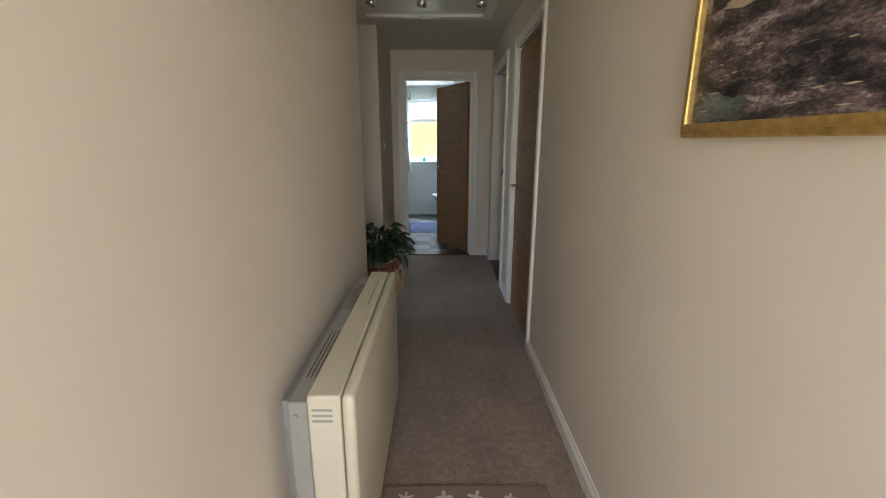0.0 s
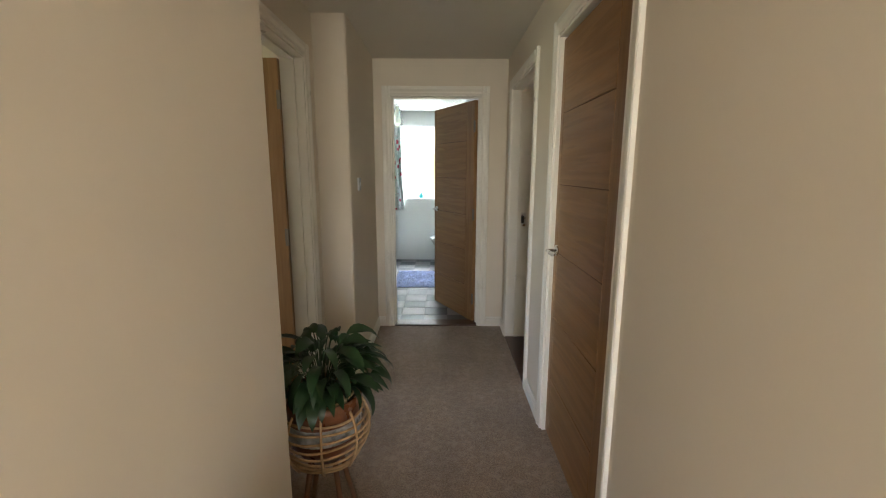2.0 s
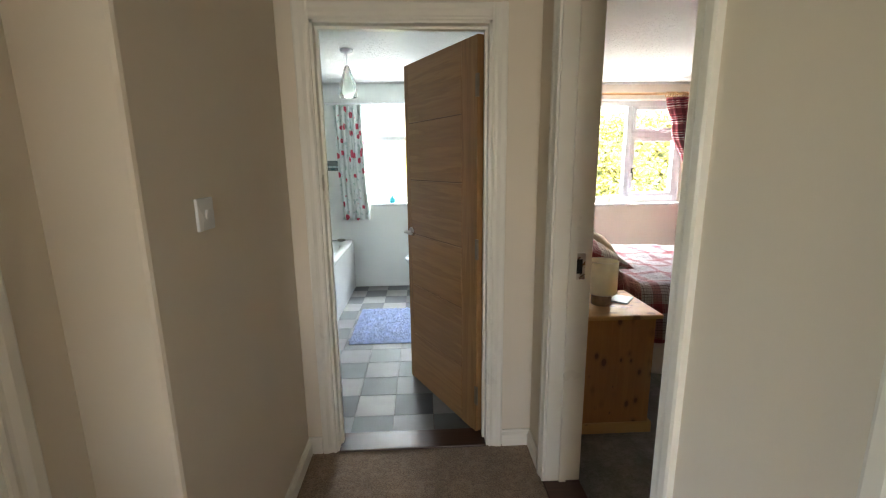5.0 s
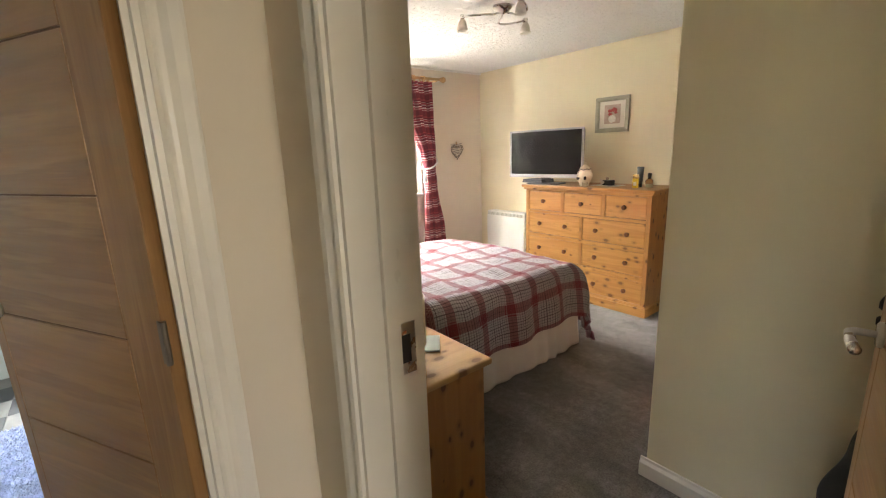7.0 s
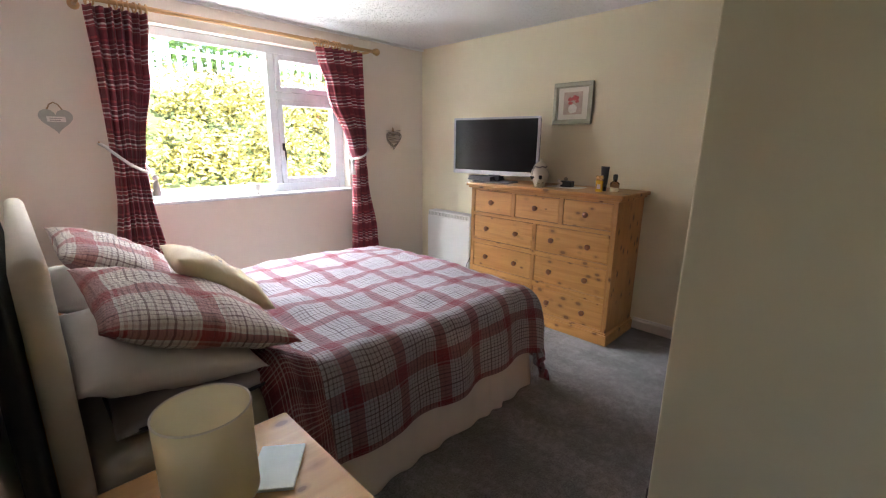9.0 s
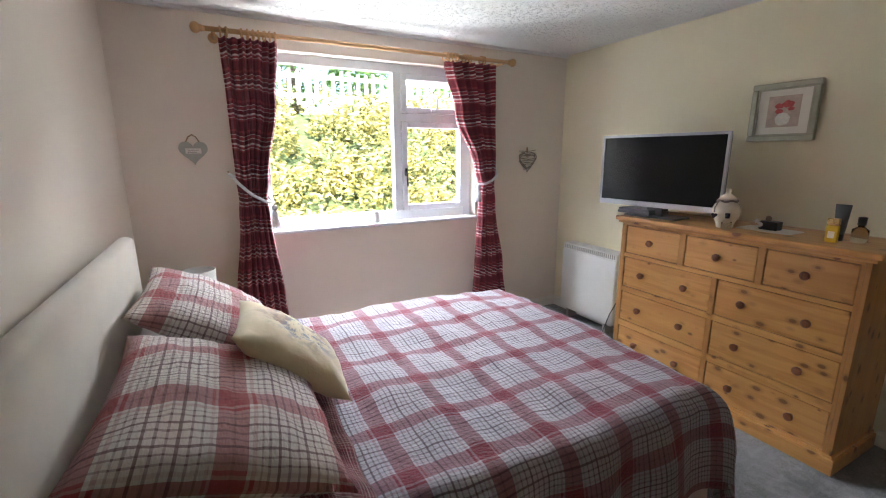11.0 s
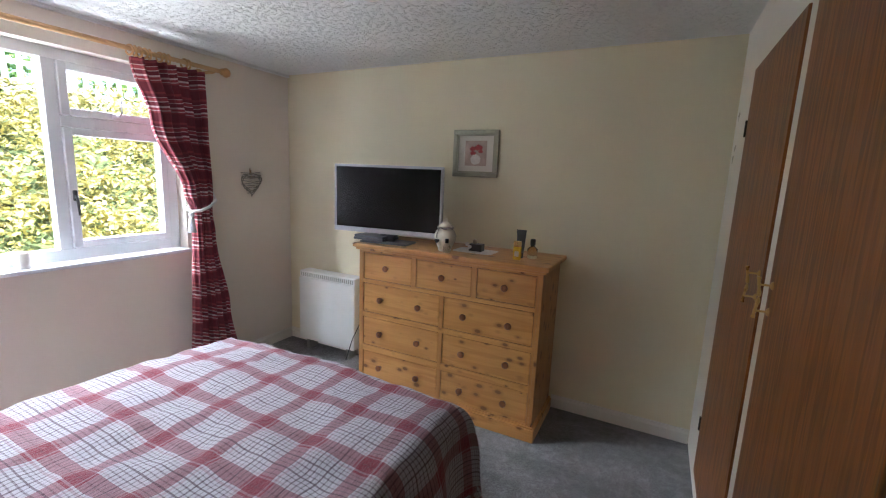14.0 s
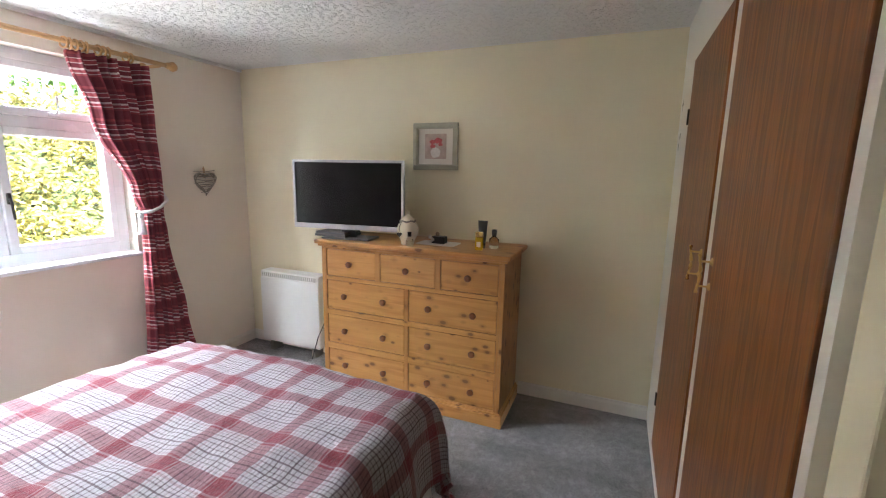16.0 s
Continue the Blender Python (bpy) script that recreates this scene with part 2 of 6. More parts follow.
M_GREYCLOTH = mat("grey_cotton", (0.36, 0.33, 0.35), 0.9, 0.05, 6, 300, 0.3, 0.002, sheen=0.2)
M_CREAMCLOTH = mat("cream_upholstery", (0.66, 0.60, 0.50), 0.9, 0.06, 5, 350, 0.35, 0.002, sheen=0.2)
M_GLASS = glassy("clear_glass")
M_FROST = glassy("frosted_glass", (0.95, 0.97, 0.93), 0.35)


# ---- building blocks ----
def box(bm, x0, x1, y0, y1, z0, z1, bev=0.0, seg=2):
    """An axis-parallel block added to bm, with rounded edges."""
    m = Matrix.Translation(((x0 + x1) / 2, (y0 + y1) / 2, (z0 + z1) / 2)) @ Matrix.Diagonal((x1 - x0, y1 - y0, z1 - z0, 1))
    r = bmesh.ops.create_cube(bm, size=1, matrix=m)
    if bev > 0:
        es = list({e for v in r["verts"] for e in v.link_edges})
        bmesh.ops.bevel(bm, geom=es, offset=bev, segments=seg, affect="EDGES", profile=0.5)
    return bm


def block(*a, bev=0.0, seg=2):
    return box(bmesh.new(), *a, bev=bev, seg=seg)


def lathe(profile, n=24):
    """Turns (radius, height) pairs round the z axis."""
    bm = bmesh.new()
    rows = []
    for r, z in profile:
        rows.append([bm.verts.new((r * math.cos(2 * math.pi * i / n), r * math.sin(2 * math.pi * i / n), z)) for i in range(n)])
    for a, b in zip(rows, rows[1:]):
        for i in range(n):
            bm.faces.new((a[i], a[(i + 1) % n], b[(i + 1) % n], b[i]))
    for ring, flip in ((rows[0], True), (rows[-1], False)):
        if profile[0 if flip else -1][0] > 1e-4:
            bm.faces.new(ring[::-1] if flip else ring)
    bmesh.ops.remove_doubles(bm, verts=bm.verts, dist=1e-5)
    return bm


def tube(points, radius, n=8, closed=False):
    """A round rod along a line of points."""
    bm = bmesh.new()
    pts = [Vector(p) for p in points]
    rings = []
    for i, p in enumerate(pts):
        a = pts[i - 1] if i or closed else p
        b = pts[(i + 1) % len(pts)] if i + 1 < len(pts) or closed else p
        d = (b - a).normalized()
        q = d.to_track_quat("Z", "X").to_matrix()
        r = radius(i / max(1, len(pts) - 1)) if callable(radius) else radius
        rings.append([bm.verts.new(p + q @ Vector((r * math.cos(2 * math.pi * k / n), r * math.sin(2 * math.pi * k / n), 0))) for k in range(n)])
    pairs = list(zip(rings, rings[1:])) + ([(rings[-1], rings[0])] if closed else [])
    for a, b in pairs:
        for k in range(n):
            bm.faces.new((a[k], a[(k + 1) % n], b[(k + 1) % n], b[k]))
    if not closed:
        bm.faces.new(rings[0][::-1])
        bm.faces.new(rings[-1])
    bmesh.ops.recalc_face_normals(bm, faces=bm.faces)
    return bm


def move(bm, m):
    bmesh.ops.transform(bm, matrix=m, verts=bm.verts)
    return bm


def merge(*bms):
    out = bms[0]
    for b in bms[1:]:
        me = bpy.data.meshes.new("tmp")
        b.to_mesh(me)
        b.free()
        out.from_mesh(me)
        bpy.data.meshes.remove(me)
    return out


def solid(name, bm, material, smooth=False):
    """One mesh object at top level."""
    me = bpy.data.meshes.new(name)
    bm.normal_update()
    bm.to_mesh(me)
    bm.free()
    me.materials.append(material)
    if smooth:
        me.shade_smooth()
    return new(name, me)


def part(name, bm, material, parent, label="", smooth=False):
    ob = solid(name, bm, material, smooth)
    ob.parent = parent
    return tagged(ob, label)


def thing(name, m, label, category, group=""):
    ob = new(name)
    ob.empty_display_size = 0.1
    ob.matrix_world = m
    return tagged(ob, label, category, group)


def structure(name, bm, material, label, smooth=False):
    return tagged(solid(name, bm, material, smooth), label, kind="structure")


def grid(nu, nv, f, uv=None):
    """A sheet from f(u, v), u and v from 0 to 1; uv gives cloth metres."""
    bm = bmesh.new()
    vs = [[bm.verts.new(f(i / nu, j / nv)) for j in range(nv + 1)] for i in range(nu + 1)]
    lay = bm.loops.layers.uv.new("UVMap") if uv else None
    for i in range(nu):
        for j in range(nv):
            fc = bm.faces.new((vs[i][j], vs[i + 1][j], vs[i + 1][j + 1], vs[i][j + 1]))
            if uv:
                for lo, (a, b) in zip(fc.loops, ((i, j), (i + 1, j), (i + 1, j + 1), (i, j + 1))):
                    lo[lay].uv = uv(a / nu, b / nv)
    return bm


def thicken(ob, d, offset=-1.0):
    md = ob.modifiers.new("thickness", "SOLIDIFY")
    md.thickness, md.offset = d, offset
    return ob


# ---- plan ----
CEIL_H, CEIL_B = 2.28, 2.26
HX0, HX1, BX0, BX1 = -0.20, 0.81, 0.96, 4.24
END_Y, BATH_Y0, WIN_Y = 5.0, 5.12, 7.945
CLO_X, CLO_Y = 2.11, 4.775

# floors
structure("floor_hall", merge(block(-0.32, 0.88, -1.5, 1.5, -0.12, 0), block(-3.2, 0.88, 1.5, 5.06, -0.12, 0)), M_HALLCARPET, "worn brown-beige hall carpet")
structure("floor_bedroom", block(0.88, 4.4, 3.6, 8.1, -0.12, 0), M_BEDCARPET, "grey short-pile bedroom carpet")
structure("floor_bathroom", block(-1.4, 0.88, 5.06, 8.1, -0.12, -0.006), M_SILLWOOD, "dark bed of the bathroom floor")

# walls of the hall
bm = bmesh.new()
for a in ((HX1, BX0, -1.5, 2.612, 0, 2.4), (HX1, BX0, 2.612, 3.42, 2.0, 2.4), (HX1, BX0, 3.42, 3.905, 0, 2.4), (HX1, BX0, 3.905, 4.73, 2.0, 2.4),
          (HX1, BX0, 4.73, 8.3, 0, 2.4)):
    box(bm, *a)
structure("wall_hall_east", bm, M_WALL, "cream painted hall wall with two door openings")
bm = bmesh.new()
for a in ((-1.4, -0.165, END_Y, BATH_Y0, 0, 2.4), (-0.165, 0.596, END_Y, BATH_Y0, 2.0, 2.4), (0.596, HX1, END_Y, BATH_Y0, 0, 2.4)):
    box(bm, *a)
structure("wall_hall_end", bm, M_WALL, "cream painted end wall round the bathroom door")
structure("wall_hall_west", block(-0.32, HX0, -1.5, 2.48, 0, 2.4, bev=0.006), M_WALL, "cream painted hall wall behind the heater")
bm = bmesh.new()
for a in ((-0.62, -0.5, 2.48, 3.04, 0, 2.4), (-0.62, -0.5, 3.04, 3.80, 2.0, 2.4), (-0.62, -0.5, 3.80, 3.985, 0, 2.4)):
    box(bm, *a)
structure("wall_recess", bm, M_WALL, "cream painted recess wall with a door opening")
structure("wall_recess_back", block(-0.62, -0.32, 2.36, 2.48, 0, 2.4), M_WALL, "cream painted short return wall")
structure("wall_hall_step", block(-0.62, -0.30, 3.985, END_Y, 0, 2.4, bev=0.012), M_WALL, "cream painted projecting hall wall with a light switch")
# closing walls added: room behind the recess door, and the unseen hall behind the start
# the gap in these added walls is made for the study's fill lamp
bm = bmesh.new()
for a in ((-3.2, -3.05, 1.6, 4.6, 0, 0.9), (-3.2, -3.05, 1.6, 4.6, 1.95, 2.4), (-3.2, -3.05, 1.6, 2.4, 0.9, 1.95), (-3.2, -3.05, 3.6, 4.6, 0.9, 1.95),
          (-3.2, -0.62, 1.5, 1.6, 0, 2.4), (-3.2, -0.62, 4.6, 4.7, 0, 2.4)):
    box(bm, *a)
structure("wall_study", bm, M_WALL, "plain cream walls added to close the next room, open for its fill lamp")
# unseen box added behind the closed door so no outside light leaks in
structure("wall_cupboard", merge(block(0.96, 1.9, 2.4, 2.5, 0, 2.4), block(1.8, 1.9, 2.5, 3.6, 0, 2.4), block(0.96, 1.8, 2.5, 3.6, 2.3, 2.4)), M_WALL, "unseen plain walls added to close off the hall cupboard")
# unseen wall made up behind the start, its opening cut for the fill lamp
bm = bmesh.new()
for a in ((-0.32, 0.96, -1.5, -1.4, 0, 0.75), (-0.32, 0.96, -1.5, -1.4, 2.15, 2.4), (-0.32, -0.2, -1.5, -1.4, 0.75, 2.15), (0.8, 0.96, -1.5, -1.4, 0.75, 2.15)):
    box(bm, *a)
structure("wall_behind_start", bm, M_WALL, "plain cream wall added unseen behind the start, open for the fill lamp")

# bedroom walls
bm = bmesh.new()
WX0, WX1, WZ0, WZ1 = 1.70, 3.32, 0.91, 2.08
for a in ((0.96, WX0, WIN_Y, 8.2, 0, 2.4), (WX0, WX1, WIN_Y, 8.2, 0, WZ0), (WX0, WX1, WIN_Y, 8.2, WZ1, 2.4), (WX1, 4.4, WIN_Y, 8.2, 0, 2.4)):
    box(bm, *a)
structure("wall_window", bm, M_WINWALL, "pale cream bedroom wall round the window")
structure("wall_bedroom_east", block(BX1, 4.4, 3.6, WIN_Y, 0, 2.4), M_BEDWALL, "pale cream bedroom wall behind the drawers")
structure("wall_niche", block(0.96, CLO_X, 3.6, 3.74, 0, 2.4), M_BEDWALL, "cream wall behind the open bedroom door")
structure("wall_closet_side", block(CLO_X, CLO_X + 0.08, 3.74, CLO_Y - 0.022, 0, 2.4, bev=0.004), M_BEDWALL, "cream partition wall of the built-in wardrobe")
bm = bmesh.new()
D2, D1 = (2.222, 2.97), (3.06, 3.82)
for a in ((CLO_X + 0.08, BX1, CLO_Y - 0.05, CLO_Y - 0.003, 2.0, 2.4), (CLO_X + 0.08, BX1, CLO_Y - 0.05, CLO_Y - 0.003, 0, 0.09), (D1[1], BX1, CLO_Y - 0.05, CLO_Y - 0.003, 0.09, 2.0),
          (D2[1], D1[0], CLO_Y - 0.05, CLO_Y - 0.003, 0.09, 2.0), (CLO_X + 0.08, D2[0], CLO_Y - 0.05, CLO_Y - 0.003, 0.09, 2.0)):
    box(bm, *a)
structure("wardrobe_frame", bm, M_GLOSS, "cream painted frame round the wardrobe doors")
structure("wall_closet_back", block(CLO_X, 4.4, 3.6, 3.74, 0, 2.4), M_BEDWALL, "plain back wall of the wardrobe")

# bathroom walls
BWX0, BWX1, BWZ0, BWZ1 = -0.36, 0.50, 0.95, 2.05
bm = bmesh.new()
for a in ((-1.4, BWX0, WIN_Y, 8.2, 0, 2.4), (BWX0, BWX1, WIN_Y, 8.2, 0, BWZ0), (BWX0, BWX1, WIN_Y, 8.2, BWZ1, 2.4), (BWX1, 0.81, WIN_Y, 8.2, 0, 2.4)):
    box(bm, *a)
structure("wall_bathroom_north", bm, M_BATHWALL, "white bathroom wall round the window")
structure("wall_bathroom_west", block(-1.4, -1.25, 5.12, WIN_Y, 0, 2.4), M_BATHWALL, "white tiled bathroom wall beside the bath")
structure("wall_bathroom_east", block(0.797, HX1, 5.12, WIN_Y, 0, 2.4), M_BATHWALL, "white bathroom side wall")

# ceilings and roof
structure("ceiling_hall", merge(block(-0.32, 0.96, -1.5, 1.5, CEIL_H, 2.5), block(-3.2, 0.96, 1.5, 5.0, CEIL_H, 2.5)), M_CEIL, "smooth pale hall ceiling")
structure("ceiling_bedroom", block(0.96, 4.24, 3.74, WIN_Y, CEIL_B, 2.5), M_ARTEX, "white stippled plaster bedroom ceiling")
structure("ceiling_bathroom", block(-1.25, 0.797, 5.12, WIN_Y, CEIL_B, 2.5), M_ARTEX, "white stippled plaster bathroom ceiling")
# unseen slab over the ceilings; its overhang holds back sun and sky
structure("roof", block(-3.6, 4.8, -1.8, 8.5, 2.5, 2.62), M_WALL, "plain flat roof slab added unseen over the rooms against sun and sky")

# coving line over the bedroom window
structure("trim_coving", block(0.96, 4.24, WIN_Y - 0.02, WIN_Y, CEIL_B - 0.02, CEIL_B), M_ARTEX, "thin white plaster edge under the ceiling")


# ---- skirting, casings, linings ----
def skirting(name, x0, x1, y0, y1, side):
    """A moulded board; side is the face that looks into the room."""
    bm = bmesh.new()
    t, h = 0.016, 0.085
    if side in "ew":
        s = 1 if side == "e" else -1
        prof = ((0, 0), (t, 0), (t, h * 0.72), (t * 0.45, h * 0.86), (t * 0.4, h), (0, h))
        ring = [[bm.verts.new((x0 + s * p, y, z)) for p, z in prof] for y in (y0, y1)]
    else:
        s = 1 if side == "n" else -1
        prof = ((0, 0), (t, 0), (t, h * 0.72), (t * 0.45, h * 0.86), (t * 0.4, h), (0, h))
        ring = [[bm.verts.new((x, y0 + s * p, z)) for p, z in prof] for x in (x0, x1)]
    n = len(prof)
    for i in range(n):
        bm.faces.new((ring[0][i], ring[0][(i + 1) % n], ring[1][(i + 1) % n], ring[1][i]))
    bm.faces.new(ring[0][::-1])
    bm.faces.new(ring[1])
    bmesh.ops.recalc_face_normals(bm, faces=bm.faces)
    return structure(name, bm, M_GLOSS, "cream gloss painted skirting board")


skirting("baseboard_1", HX1, HX1, -1.4, 2.545, "w")
skirting("baseboard_2", HX1, HX1, 3.487, 3.838, "w")
skirting("baseboard_3", HX1, HX1, 4.81, 5.0, "w")
skirting("baseboard_4", HX0, HX0, -1.4, 2.48, "e")
skirting("baseboard_5", -0.5, -0.30, 3.985, 3.985, "s")
skirting("baseboard_6", -0.30, -0.30, 3.985, 5.0, "e")
skirting("baseboard_7", -0.30, -0.235, 5.0, 5.0, "s")
skirting("baseboard_8", 0.666, HX1, 5.0, 5.0, "s")
skirting("baseboard_9", BX1, BX1, CLO_Y, 5.58, "w")
skirting("baseboard_10", BX1, BX1, 6.86, WIN_Y, "w")
skirting("baseboard_11", BX0, BX1, WIN_Y, WIN_Y, "s")
skirting("baseboard_12", CLO_X, CLO_X, 3.74, CLO_Y, "w")
skirting("baseboard_13", BX0, BX0, 4.81, WIN_Y, "e")
skirting("baseboard_14", BX0, CLO_X, 3.74, 3.74, "n")


def casing_bar(bm, a, b, out, width_dir, w=0.066, t=0.018):
    """A moulded casing length from a to b: three steps across its width."""
    a, b, o, wd = Vector(a), Vector(b), Vector(out), Vector(width_dir)
    prof = ((0, 0), (0, t * 0.55), (w * 0.12, t * 0.75), (w * 0.25, t * 0.6), (w * 0.38, t * 0.62), (w * 0.6, t), (w * 0.9, t), (w, t * 0.8), (w, 0))
    r = [[bm.verts.new(p + wd * i + o * j) for i, j in prof] for p in (a, b)]
    n = len(prof)
    for i in range(n):
        bm.faces.new((r[0][i], r[0][(i + 1) % n], r[1][(i + 1) % n], r[1][i]))
    bm.faces.new(r[0][::-1])
    bm.faces.new(r[1])


def door_frame(name, axis, plane, out, lo, hi, top, thick, w=0.066, both=True, sides=(1, 1)):
    """Lining through the wall and moulded casings on its faces. axis: the wall runs along x or y."""
    bm = bmesh.new()
    def P(a, d, z):
        return (a, d, z) if axis == "x" else (d, a, z)
    def V(a, d, z=0.0):
        return Vector((a, d, z)) if axis == "x" else Vector((d, a, z))
    faces = ((plane, out), (plane - out * thick, -out)) if both else ((plane, out),)
    for p, o in faces:
        casing_bar(bm, P(lo, p, 0), P(lo, p, top + w), V(0, o), V(-1, 0), w)
        casing_bar(bm, P(hi, p, 0), P(hi, p, top + w), V(0, o), V(1, 0), w)
        casing_bar(bm, P(lo, p, top), P(hi, p, top), V(0, o), V(0, 0, 1), w)
    d0, d1 = sorted((plane + out * 0.002, plane - out * (thick + 0.002)))
    dm = (d0 + d1) / 2
    for a0, a1, z0, z1 in ((lo - 0.001, lo + 0.012, 0, top), (hi - 0.012, hi + 0.001, 0, top), (lo, hi, top - 0.012, top + 0.001)):
        if axis == "x":
            box(bm, a0, a1, d0, d1, z0, z1)
        else:
            box(bm, d0, d1, a0, a1, z0, z1)
    for a0, a1, z0, z1 in ((lo + 0.012, lo + 0.024, 0, top - 0.012), (hi - 0.024, hi - 0.012, 0, top - 0.012), (lo + 0.024, hi - 0.024, top - 0.024, top - 0.012)):
        if axis == "x":
            box(bm, a0, a1, dm - 0.015, dm + 0.015, z0, z1)
        else:
            box(bm, dm - 0.015, dm + 0.015, a0, a1, z0, z1)
    bmesh.ops.recalc_face_normals(bm, faces=bm.faces)
    return structure(name, bm, M_GLOSS, "cream gloss painted moulded door frame")


door_frame("trim_bathroom_door", "x", END_Y, -1, -0.165, 0.596, 2.0, 0.12)
door_frame("trim_cupboard_door", "y", HX1, -1, 2.612, 3.42, 2.0, 0.15)
door_frame("trim_bedroom_door", "y", HX1, -1, 3.905, 4.73, 2.0, 0.15)
door_frame("trim_study_door", "y", -0.5, 1, 3.04, 3.80, 2.0, 0.12)
structure("threshold_bathroom", block(-0.153, 0.584, 4.985, 5.13, 0, 0.012, bev=0.004), M_SILLWOOD, "dark varnished wooden door threshold")
structure("threshold_bedroom", block(0.80, 0.965, 3.917, 4.718, 0, 0.012, bev=0.004), M_SILLWOOD, "dark varnished wooden door threshold")


def lever(parent, x, z, front, back, to_hinge):
    """A pair of lever handles on both faces of a leaf lying along x."""
    for y, s in ((front, -1), (back, 1)):
        bm = move(lathe(((0.0, 0), (0.026, 0), (0.026, 0.007), (0.023, 0.009), (0.0, 0.009)), 20), pose(x, y, z, 90 if s < 0 else -90))
        rose = part("rose", bm, M_STEEL, parent, "round steel rose", True)
        pts = [(x, y, z), (x, y + s * 0.04, z), (x + to_hinge * 0.012, y + s * 0.05, z), (x + to_hinge * 0.06, y + s * 0.052, z), (x + to_hinge * 0.115, y + s * 0.05, z + 0.002)]
        part("lever", tube(pts, lambda q: 0.007 + 0.003 * q, 10), M_STEEL, rose, "brushed steel lever", True)


def oak_door(name, m, label, width=0.752, height=1.975):
    """A flush oak leaf from x=0 (hinge) to x=width, with cross grooves and one upright groove."""
    root = tagged(new(name), label, "door", kind="structure")
    root.matrix_world = m
    T = 0.04
    cuts = [height * i / 6 for i in range(7)]
    g = 0.0024
    # upright stile on the hinge side, field boards, latch stile
    sx = 0.135
    part("stile", block(0, sx - g, 0, T, 0.006, height, bev=0.002), M_OAK, root, "oak upright")
    part("stile", block(width - 0.05 + g, width, 0, T, 0.006, height, bev=0.002), M_OAK, root, "oak upright")
    part("core", block(sx - g, width - 0.05 + g, 0.004, T - 0.004, 0.006, height - 0.002), M_OAKGROOVE, root, "dark groove")
    for a, b in zip(cuts, cuts[1:]):
        part("panel", block(sx, width - 0.05, 0, T, max(a, 0.006) + g, b - (g if b < height else 0), bev=0.0015), M_OAKX, root)
    lever(root, width - 0.055, 1.0, 0, T, -1)
    for z in (0.22, 1.0, 1.76):
        part("hinge", merge(move(lathe(((0, -0.05), (0.007, -0.05), (0.007, 0.05), (0, 0.05)), 10), pose(-0.004, T, z)), block(-0.001, 0.014, T, T + 0.0015, z - 0.05, z + 0.05)), M_HINGE, root, "steel butt hinge")
    part("latch_plate", block(width, width + 0.0015, 0.01, 0.03, 0.93, 1.05), M_STEEL, root, "steel latch plate")
    return root


# bathroom door: hinged at the east jamb, ajar into the bathroom; leaf's back (hinge barrels) faces the room
ang = math.degrees(math.atan2(0.667, -0.355))
oak_door("door_bathroom", pose(0.582, 5.115, 0, 0, 0, ang), "oak flush door with cross grooves, standing ajar")
oak_door("door_cupboard", pose(0.868, 2.625, 0, 0, 0, 90), "oak flush door with cross grooves, closed", 0.783)
oak_door("door_bedroom", pose(0.965, 3.928, 0, 0, 0, 12.5), "oak flush door with cross grooves, open against the wall")
oak_door("door_study", pose(-0.625, 3.785, 0, 0, 0, 182), "oak flush door with cross grooves, open")

